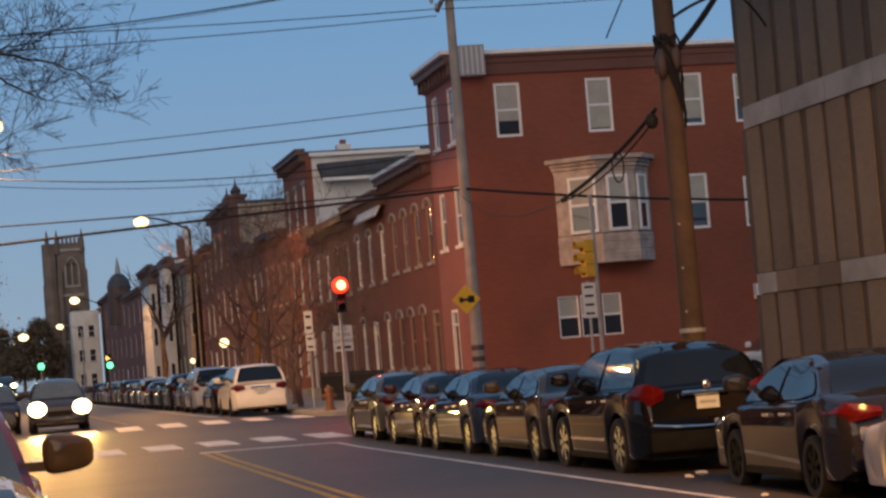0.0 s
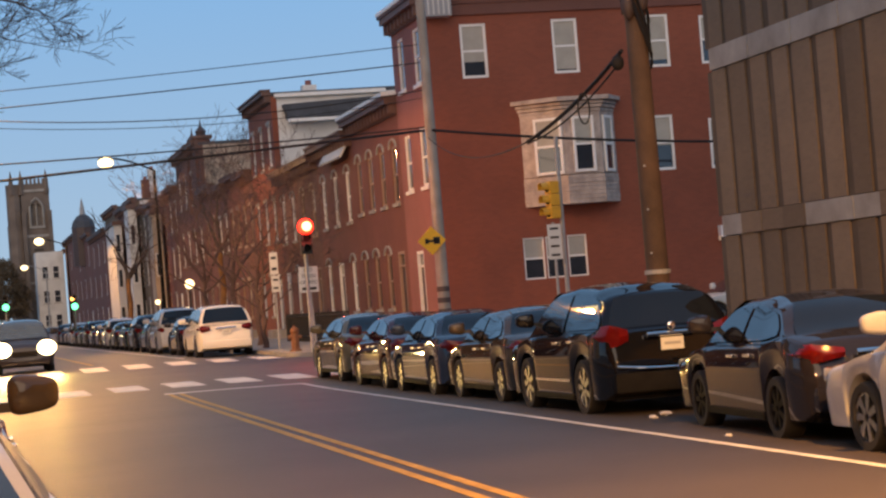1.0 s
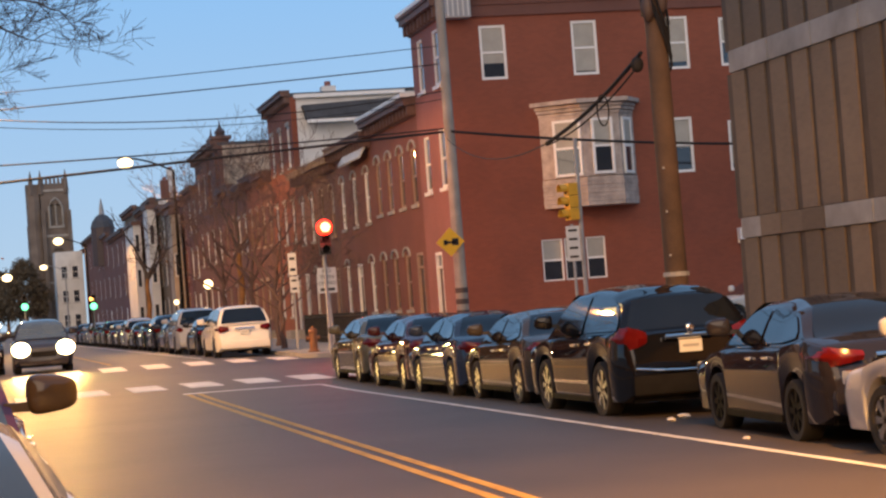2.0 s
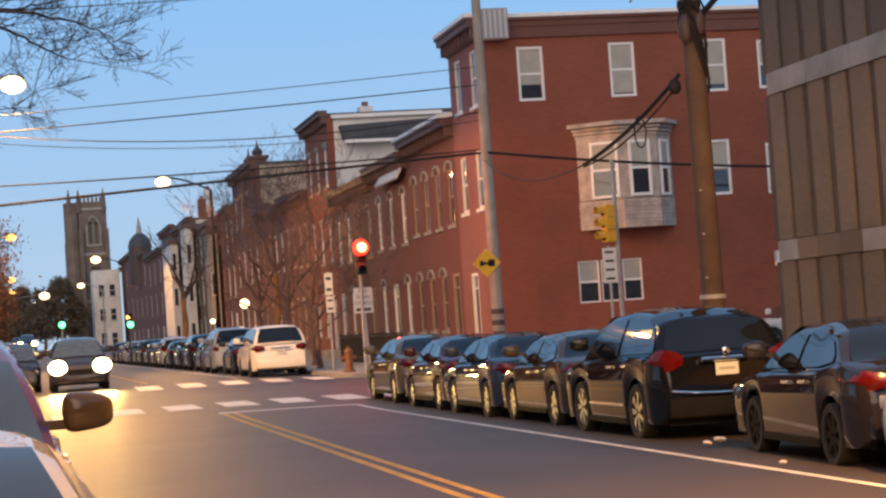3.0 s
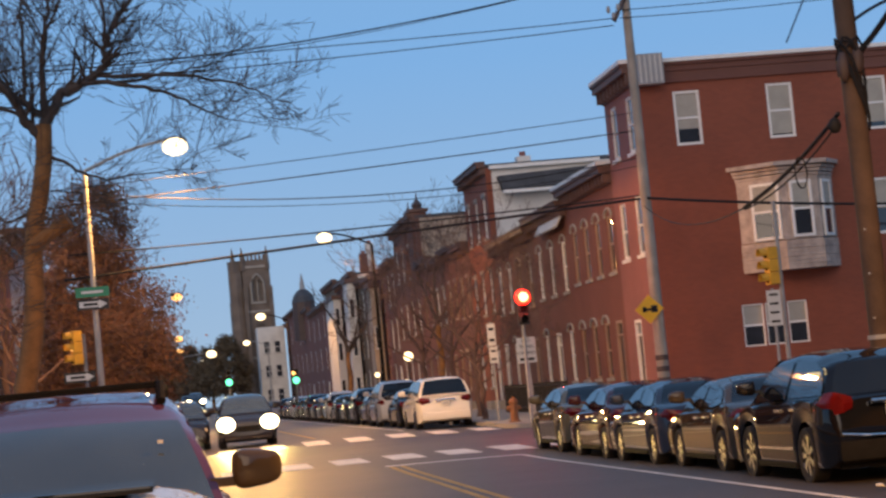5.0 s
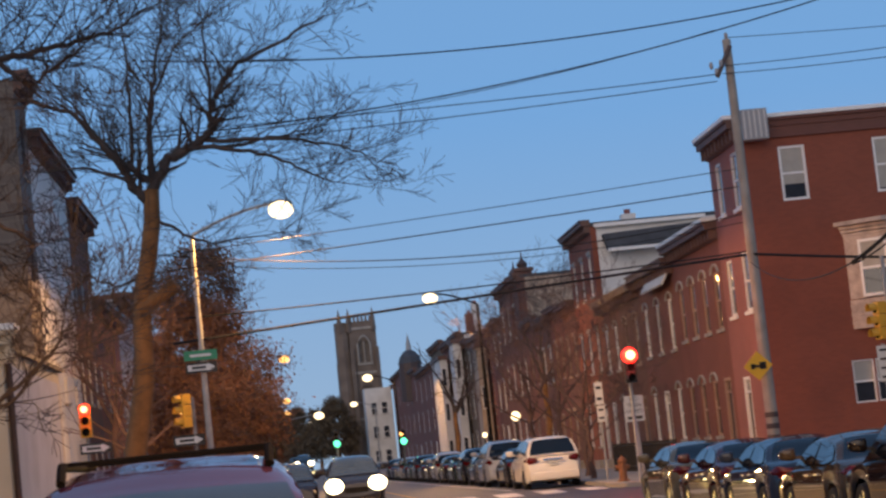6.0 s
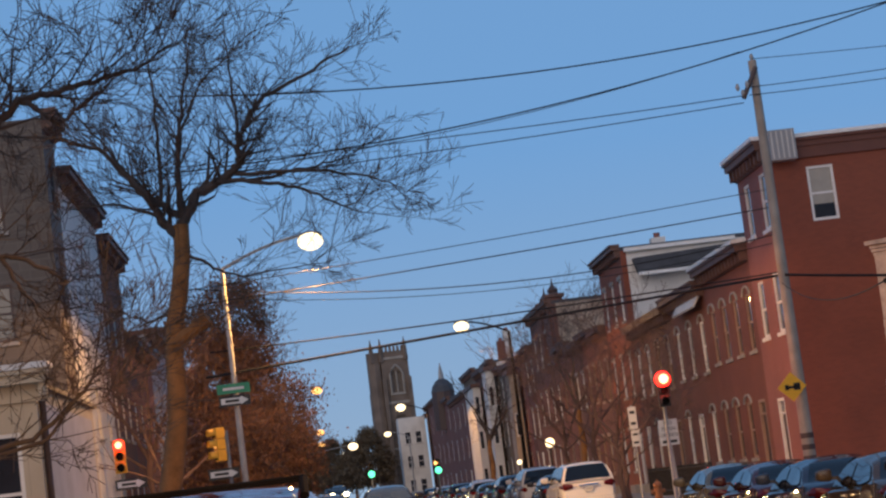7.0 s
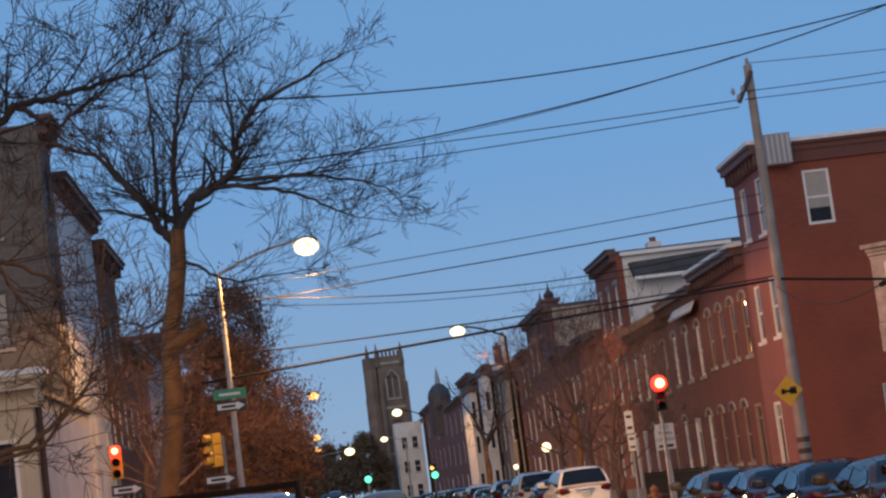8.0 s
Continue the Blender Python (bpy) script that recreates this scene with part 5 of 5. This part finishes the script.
# white cornice return panel on the corner house
cr = part("cornice_return", boxm(15.5, 16.35, 63.98, 64.49, 10.9, 11.9, bevel=0.01), STUCCO_G, corner, "pale sheet-metal cornice end")
for k in range(5):
    part("seam", boxm(15.56 + 0.17 * k, 15.6 + 0.17 * k, 63.955, 63.977, 10.95, 11.85), STUCCO_W, cr)
part("air_conditioner", boxm(25.12, 25.5, 64.2, 64.49, 2.94, 3.45, bevel=0.02), TRIM_W, corner, "white box air conditioner")

# ---- houses on the opposite side ----
def left_house(x, x_in, y0, y1, roof, material, label, win=(), frame=None, corn=True, side_win=()):
    h = thing("row_house", label, "house")
    f, s = Face("x", x, 1), Face("y", y0, -1)
    wall(h, f, y0, y1, 0, roof, list(win), material)
    wall(h, s, x_in, x - 0.285, 0, roof, list(side_win), material)
    for a in win:
        window(h, f, *a, frame=frame, sill=KERB)
    for a in side_win:
        window(h, s, *a, frame=frame, sill=KERB)
    part("rear_wall", boxm(x_in, x - 0.285, y1 - 0.25, y1, 0, roof), material, h)
    part("back_wall", boxm(x_in - 0.25, x_in, y0, y1, 0, roof), material, h)
    part("roof", boxm(x_in, x - 0.005, y0 + 0.285, y1 - 0.26, roof - 0.25, roof - 0.1), ROOF_D, h)
    if corn:
        cornice(h, f, y0, y1, roof + 0.25, material=CORNICE_B if material is not STUCCO_B else STUCCO_B)
    return h


def grid_win(y0, y1, z0, floors, fh, n, w=0.95, h=1.8):
    return [(y0 + (y1 - y0) * (k + 0.5) / n - w / 2, y0 + (y1 - y0) * (k + 0.5) / n + w / 2, z0 + fh * i, z0 + fh * i + h) for k in range(n) for i in range(floors)]


beige = left_house(-5.68, -13, 42.3, 52.6, 4.9, STUCCO_B, "beige rendered house with a heavy cornice and a pale grey front", side_win=((-7.3, -6.07, 1.5, 4.0), (-10.5, -9.5, 1.5, 4.0)), corn=False)
part("front_coat", boxm(-5.677, -5.65, 42.75, 52.0, 0.3, 4.6), STUCCO_PALE, beige, "smooth pale grey render")
part("coping", boxm(-6.0, -5.55, 42.7, 52.6, 4.905, 5.0), TRIM_D, beige)
cornice(beige, Face("y", 42.3, -1), -13, -5.42, 5.2, 0.4, 0.6, STUCCO_B, 1.4, TRIM_W)
part("downpipe", tube(bmesh.new(), [(-5.6, 42.6, 0.2), (-5.6, 42.6, 4.6)], 0.07, 8), TRIM_D, beige, "dark rainwater downpipe")
left_house(-7.6, -18, 64.2, 67.0, 15.0, STONE_BLACK, "tall dark stone-faced corner building", grid_win(64.3, 67, 1.6, 4, 3.5, 1), frame=TRIM_D, side_win=grid_win(-16, -8.2, 4.5, 3, 3.5, 3))
left_house(-7.6, -16, 67.01, 78.0, 13.6, STUCCO_W, "pale rendered three-storey house behind branches", grid_win(67.3, 77.7, 5.0, 2, 3.6, 3))
left_house(-7.6, -16, 78.01, 86.0, 12.8, BRICK_DARK, "dark brick row house behind branches", grid_win(78, 86, 1.8, 3, 3.5, 3))
for k in range(9):
    a = 86.01 + 12 * k
    left_house(-7.6, -16, a, a + 11.98, 9.5 + (k * 37 % 5) * 0.7, (BRICK_RED, STUCCO_G, BRICK_DARK, BRICK_PINK)[k % 4], "row house half hidden behind street trees", grid_win(a, a + 12, 1.8, 2, 3.5, 4))

left_house(15.2, 11.6, 290.5, 297, 12.6, STUCCO_W, "pale house closing the far end of the terrace", grid_win(291, 297, 2, 3, 3.4, 2), side_win=grid_win(11.8, 14.8, 2, 3, 3.4, 2))

# the street goes on behind the camera: unseen houses added to block low sky
for k in range(8):
    a = -28 - 13.5 * k
    left_house(-7.6, -16, a, a + 13.48, 9.0 + (k * 29 % 4) * 0.9, (BRICK_MID, BRICK_DARK, STUCCO_T, BRICK_RED)[k % 4], "unseen brick row house added behind the camera", grid_win(a, a + 13.4, 1.8, 2, 3.5, 4))
left_house(-7.0, -14, -14.4, 27.9, 10.0, BRICK_DARK, "unseen long dark brick house added beside the camera", grid_win(-14, 27, 1.8, 2, 3.5, 9))
for k in range(6):
    a = -12.1 - 14 * (k + 1)
    row_house(a, a + 13.98, 9.4 + (k * 31 % 4) * 0.8, (BRICK_DARK, BRICK_MID, BRICK_BROWN)[k % 3], "unseen brick row house added behind the camera", cols=4, ground_z=0.14)
left_house(24, -14, -152, -141, 11.0, BRICK_DARK, "unseen brick house added to close the street behind", grid_win(-151, -142, 1.8, 2, 3.5, 2))

# ---- trees ----
def grow(bm, p, d, length, r, depth, rnd, tips, droop=0.0, spread=0.55, min_r=0.008, sides=7, wander=0.16):
    """A limb that bends, tapers and forks."""
    n = max(3, int(length / 0.35))
    pts, rad = [Vector(p)], [r]
    d = Vector(d).normalized()
    for k in range(n):
        d = (d + Vector((rnd.uniform(-1, 1), rnd.uniform(-1, 1), rnd.uniform(-0.8, 1) - droop)) * wander).normalized()
        pts.append(pts[-1] + d * length / n)
        rad.append(max(min_r * 0.7, r * (1 - 0.55 * (k + 1) / n)))
    tube(bm, pts, rad, sides if r > 0.05 else (5 if r > 0.02 else 3), cap=False)
    tips.append((pts[-1], d))
    if depth == 0:
        return
    kids = rnd.choice((2, 3, 3)) if depth > 1 else rnd.choice((3, 4, 5))
    for c in range(kids):
        k = len(pts) - 1 if c == 0 else rnd.randint(int(len(pts) * 0.35), len(pts) - 1)
        ax = Vector((rnd.uniform(-1, 1), rnd.uniform(-1, 1), rnd.uniform(-0.6, 0.9)))
        nd = (d + ax.normalized() * (spread + rnd.uniform(0, 0.5))).normalized()
        grow(bm, pts[k], nd, length * rnd.uniform(0.55, 0.82), rad[k] * rnd.uniform(0.5, 0.75), depth - 1, rnd, tips, droop, spread, min_r, sides, wander)


def bare_tree(x, y, trunk, limbs, label, seed, depth=4, r=0.24, lean=(0, 0), twig_min=0.008, spread=0.6, bark=None):
    rnd = random.Random(seed)
    t = thing("bare_tree", label, "tree", group="street trees")
    g = gz(x, y)
    n = 10
    pts = [(x + lean[0] * k / n + 0.05 * math.sin(k * 1.3), y + lean[1] * k / n, g - 0.05 + (trunk - g) * k / n) for k in range(n + 1)]
    part("trunk", tube(bmesh.new(), pts, [r * (1.25 if k == 0 else 1.05 - 0.35 * k / n) for k in range(n + 1)], 14), bark or BARK_LAMPLIT, t, smooth=True)
    top = Vector(pts[-1])
    crown = bmesh.new()
    tips = []
    for (dx, dy, dz), length, rr, zoff in limbs:
        grow(crown, top + Vector((0, 0, zoff)), (dx, dy, dz), length, rr, depth, rnd, tips, spread=spread, min_r=twig_min)
    part("crown", crown, bark or TWIG, t, "bare twiggy branches", smooth=True)
    return t


def limb_tree(x, y, trunk, limbs, label, seed, r, lean, twigs=1.0, depth=3, stubs=()):
    """A bare tree whose main limbs follow given bends; finer branches grow from them at random."""
    rnd = random.Random(seed)
    t = thing("bare_tree", label, "tree", group="street trees")
    g = gz(x, y)
    n = 12
    pts = [(x + lean * k / n + 0.05 * math.sin(k * 1.3), y, g - 0.05 + (trunk - g) * k / n) for k in range(n + 1)]
    part("trunk", tube(bmesh.new(), pts, [r * (1.3 if k == 0 else 1.08 - 0.4 * k / n) for k in range(n + 1)], 16), BARK_LAMPLIT, t, smooth=True)
    for p, q, rr in stubs:
        part("stub", tube(bmesh.new(), [p, Vector(p).lerp(Vector(q), 0.5), q], [rr * 1.2, rr, rr * 1.15], 10), BARK_LAMPLIT, t, "sawn-off limb")
    crown, tips = bmesh.new(), []
    for ctrl, r0 in limbs:
        ctrl = [Vector((cx, y + cy, cz)) for cx, cy, cz in ctrl]
        fine = []
        for p, q in zip(ctrl, ctrl[1:]):
            fine += [p.lerp(q, k / 5) + Vector((rnd.uniform(-1, 1), rnd.uniform(-1, 1), rnd.uniform(-1, 1))) * 0.025 for k in range(5)]
        fine.append(ctrl[-1])
        m = len(fine)
        rad = [0.78 * r0 * (1 - 0.85 * k / m) for k in range(m)]
        tube(crown, fine, rad, 8, cap=False)
        for k in range(2, m):
            for _ in range((1 if rnd.random() < twigs else 0) + (1 if rnd.random() < 0.3 else 0)):
                d = (fine[min(k + 1, m - 1)] - fine[k - 1]).normalized()
                side = Vector((rnd.uniform(-1, 1), rnd.uniform(-0.8, 0.8), rnd.uniform(-0.5, 1.0)))
                grow(crown, fine[k], (d * 0.7 + side).normalized(), rnd.uniform(0.45, 0.9), max(0.01, rad[k] * 0.42), depth, rnd, tips, min_r=0.0068, spread=0.55, wander=0.1)
    part("crown", crown, TWIG, t, "bare twiggy branches", smooth=True)
    return t


limb_tree(-2.98, 36.5, 7.1, [
    ([(-2.03, 0, 7.0), (-1.66, 0.1, 7.6), (-1.23, 0.2, 7.8), (-0.86, 0.2, 8.05), (-0.86, 0.2, 8.35), (-0.62, 0.3, 8.9), (-0.27, 0.4, 9.3), (0.49, 0.5, 9.65), (1.4, 0.6, 10.1)], 0.14),
    ([(-1.24, 0.2, 7.8), (-0.53, 0, 7.67), (0.26, -0.3, 7.4), (0.84, -0.5, 7.02), (1.3, -0.6, 6.8)], 0.06),
    ([(-1.34, 0.1, 7.75), (-0.31, 0.4, 7.8), (0.52, 0.6, 7.95), (1.3, 0.8, 8.1)], 0.055),
    ([(-1.0, 0.2, 7.9), (0.3, -0.3, 7.75), (1.4, -0.6, 7.45), (2.0, -0.7, 7.15)], 0.05),
    ([(-0.86, 0.2, 8.3), (-0.82, 0, 8.9), (-0.85, -0.2, 9.75), (-0.86, -0.3, 10.6)], 0.05),
    ([(-2.0, 0, 7.05), (-1.98, 0, 8.0), (-1.89, 0.1, 8.7), (-1.75, 0.2, 9.4), (-1.5, 0.3, 10.5)], 0.09),
    ([(-1.98, 0, 8.0), (-1.9, -0.2, 8.6), (-1.38, -0.4, 9.5), (-0.4, -0.5, 10.3)], 0.055),
    ([(-2.1, 0, 6.85), (-2.37, -0.1, 7.13), (-2.46, -0.2, 7.45), (-2.85, -0.3, 7.95), (-3.31, -0.5, 8.5), (-4.1, -0.7, 8.75), (-5.3, -0.9, 8.9)], 0.115),
    ([(-2.1, 0, 7.2), (-2.48, 0.2, 7.6), (-2.93, 0.4, 8.17), (-3.38, 0.6, 8.85), (-3.9, 0.8, 9.6)], 0.07),
    ([(-2.05, 0, 7.2), (-2.33, 0.2, 7.55), (-2.31, 0.4, 8.5), (-2.3, 0.5, 9.6), (-2.36, 0.6, 10.7)], 0.07),
    ([(-2.4, -0.1, 7.25), (-3.19, 0.3, 7.6), (-4.1, 0.6, 7.65)], 0.045),
    ([(-2.1, 0, 6.6), (-1.49, -0.2, 6.17), (-1.0, -0.3, 5.95), (0.5, -0.5, 6.0)], 0.045),
    ([(-2.3, 0, 5.5), (-2.8, 0.2, 5.4), (-3.55, 0.4, 5.75)], 0.045),
], "bare street tree with an orange-lit trunk", 11, 0.21, 0.95, twigs=0.6, depth=3, stubs=(((-2.36, 36.45, 4.9), (-1.72, 36.3, 5.3), 0.12),))
limb_tree(-5.0, 24.0, 6.2, [
    ([(-4.6, 0, 5.6), (-3.9, 0, 6.2), (-3.48, 0, 6.6), (-3.05, 0, 6.94), (-2.64, 0.1, 7.03), (-2.1, 0.2, 7.12), (-1.69, 0.2, 7.2), (-1.2, 0.3, 7.5)], 0.095),
    ([(-3.05, 0, 6.94), (-2.62, -0.1, 6.6), (-2.12, -0.1, 6.9), (-1.9, 0.0, 7.1)], 0.045),
    ([(-4.7, 0, 4.9), (-3.6, 0.1, 5.12), (-3.27, 0.1, 5.08), (-2.77, 0.1, 4.75), (-2.94, 0.1, 4.25)], 0.06),
    ([(-3.47, 0.1, 5.1), (-3.24, 0, 4.68), (-3.0, 0, 4.2)], 0.04),
    ([(-4.7, 0, 2.7), (-3.3, 0.2, 2.95), (-2.75, 0.2, 3.36), (-2.46, 0.2, 3.73), (-2.15, 0.2, 4.15)], 0.05),
    ([(-4.7, 0, 2.6), (-3.18, 0.2, 2.9), (-2.75, 0.2, 3.4), (-2.15, 0.2, 3.46)], 0.04),
    ([(-4.7, 0, 6.0), (-4.2, 0.3, 7.3), (-3.4, 0.4, 7.5), (-3.17, 0.2, 7.12), (-2.8, 0.1, 7.0)], 0.05),
], "dark bare street tree near the pavement", 5, 0.24, 0.3, depth=3, twigs=0.45)
FIVE_FORKS = [((-0.5, 0.2, 1), 1.0, 1.0, 0), ((0.6, 0, 1), 1.05, 1.0, 0), ((0.1, -0.4, 1.2), 1.1, 1.0, 0), ((0.9, 0.3, 0.6), 0.95, 0.7, -0.4), ((-0.8, 0, 0.6), 0.8, 0.7, -0.4)]


def sized(length, r):
    return [(d, a * length, b * r, z) for d, a, b, z in FIVE_FORKS]


bare_tree(10.75, 73.0, 2.2, sized(1.7, 0.06), "small bare street tree behind the hydrant", 8, depth=4, r=0.1, bark=TWIG_RED)
bare_tree(11.6, 80.0, 3.0, sized(2.1, 0.07), "small bare street tree before the row houses", 18, depth=5, r=0.12, twig_min=0.011, bark=TWIG_RED)
bare_tree(12.0, 90.0, 3.2, sized(2.5, 0.08), "reddish bare street tree before the row houses", 28, depth=5, r=0.14, twig_min=0.012, bark=TWIG_RED)
bare_tree(12.2, 102.0, 3.4, sized(2.8, 0.09), "reddish bare street tree before the tall house", 29, depth=5, r=0.15, twig_min=0.013, bark=TWIG_RED)
bare_tree(-5.3, 70.0, 3.4, sized(2.4, 0.08), "reddish bare tree beside the crossing", 41, depth=5, r=0.14, twig_min=0.01, bark=TWIG_RED)
bare_tree(-6.3, 76.0, 4.2, sized(2.8, 0.09), "tall reddish bare tree before a pale house", 42, depth=5, r=0.16, twig_min=0.011, bark=TWIG_RED)
bare_tree(14.9, 116, 5.5, [((-0.3, 0.2, 1), 3.0, 0.1, 0), ((0.6, 0, 1), 3.0, 0.1, 0), ((0.9, -0.4, 0.7), 2.8, 0.09, 0), ((0.1, -0.4, 1.2), 3.0, 0.1, 0)],
          "tall bare tree before a tan wall", 21, depth=5, r=0.2, twig_min=0.014)
bare_tree(12.4, 150, 5.0, [((-0.3, 0.2, 1), 2.6, 0.16, 0), ((0.6, 0, 1), 2.6, 0.16, 0), ((0.3, -0.4, 0.9), 2.6, 0.13, 0)], "bare tree far along the terrace", 23, depth=3, r=0.22, twig_min=0.03)


def leafy_tree(x, y, h, w, label, seed, material, clumps=5200, leaf=0.16):
    """A tree that kept its leaves: limbs, and many small tilted leaves in uneven bunches."""
    rnd = random.Random(seed)
    t = thing("leafy_tree", label, "tree", group="street trees")
    g = gz(x, y)
    part("trunk", pole_mesh((x, y, g - 0.05), (x + 0.1, y, h * 0.55), 0.28, 0.16, 12), BARK_LAMPLIT, t, smooth=True)
    limbs, tips = bmesh.new(), []
    for k in range(9):
        a = k * 2.4
        z = h * (0.25 + 0.06 * k)
        grow(limbs, (x, y, z), (math.cos(a), math.sin(a), 0.9), w * 0.55, 0.07, 4, rnd, tips, min_r=0.012)
    part("branchwork", limbs, TWIG_RED, t)
    verts, faces = [], []
    bunch = []
    for k in range(150):
        z = rnd.uniform(0.12, 1.0)
        env = w * (1 - 0.9 * max(0, z - 0.45) / 0.55) ** 0.7 * (0.75 + 0.25 * min(1, z / 0.3))
        a, q = rnd.uniform(0, math.tau), math.sqrt(rnd.random())
        bunch.append((x + env * q * math.cos(a), y + env * q * math.sin(a), g + 0.8 + (h - 0.8) * z, rnd.uniform(0.35, 0.8)))
    for k in range(clumps):
        bx, by, bz, br = bunch[rnd.randrange(len(bunch))]
        c = Vector((bx + rnd.gauss(0, br * 0.6), by + rnd.gauss(0, br * 0.6), bz + rnd.gauss(0, br * 0.55)))
        e = Euler((rnd.uniform(0, 6.3), rnd.uniform(0, 6.3), rnd.uniform(0, 6.3))).to_matrix()
        s = leaf * rnd.uniform(0.6, 1.5)
        i = len(verts)
        for u, v, n_ in ((-1, 0, 0), (0, -0.45, 0.12), (1, 0, 0), (0, 0.45, 0.12)):
            verts.append(c + e @ Vector((u * s, v * s, n_ * s)))
        faces.append((i, i + 1, i + 2, i + 3))
    me = bpy.data.meshes.new("leaves")
    me.from_pydata(verts, [], faces)
    me.materials.append(material)
    lv = new("leaves", me)
    lv.parent = t
    tagged(lv, "dry rust-brown leaves", kind="stuff")
    return t


leafy_tree(-2.9, 80, 10.2, 3.3, "tree full of rust-brown leaves beside the street", 3, LEAF_RUSSET, 34000, 0.06)
leafy_tree(-3.4, 92, 9.0, 3.4, "tree full of rust-brown leaves farther along", 4, LEAF_RUSSET, 16000, 0.09)
for k, (x, y, h) in enumerate(((-3.9, 130, 8.0), (-3.6, 165, 8.5), (-3.4, 215, 9.0), (-2.6, 262, 10.0), (7.0, 290, 9.5), (4.6, 305, 8.5), (1.6, 318, 9.5), (-1.5, 330, 10.0))):
    leafy_tree(x, y, h, 3.4, "distant dull street tree at dusk", 30 + k, LEAF_DRY, 9000, 0.19)

# ---- small things ----
def litter(x, y, size, label):
    rnd = random.Random(int(x * 100))
    bm = bmesh.new()
    bmesh.ops.create_icosphere(bm, subdivisions=2, radius=size)
    for v in bm.verts:
        v.co *= rnd.uniform(0.6, 1.2)
        v.co.z = max(-size * 0.3, v.co.z * 0.45)
    ob = new("litter", mesh_of(bm, "litter", SIGN_W))
    ob.location = (x, y, road_z(x, y) + size * 0.3)
    return tagged(ob, label, "litter")


litter(8.3, 24.0, 0.06, "crumpled white paper on the asphalt")
litter(8.6, 24.4, 0.09, "crumpled pale wrapper on the asphalt")
litter(7.8, 20.2, 0.04, "small crumpled white paper on the asphalt")

# inspection sticker and wiper on the plum car
for ob in [o for o in scene.objects if o.get("label", "").startswith("plum sport")]:
    part("sticker", boxm(-0.6, -0.57, 1.0, 1.008, 1.56, 1.58), SIGN_W, ob, "white windshield sticker")
    for x in (-0.25, 0.35):
        part("wiper", tube(bmesh.new(), [(x, 1.36, 1.16), (x + 0.3, 1.22, 1.3)], 0.012, 5), BLACK, ob)
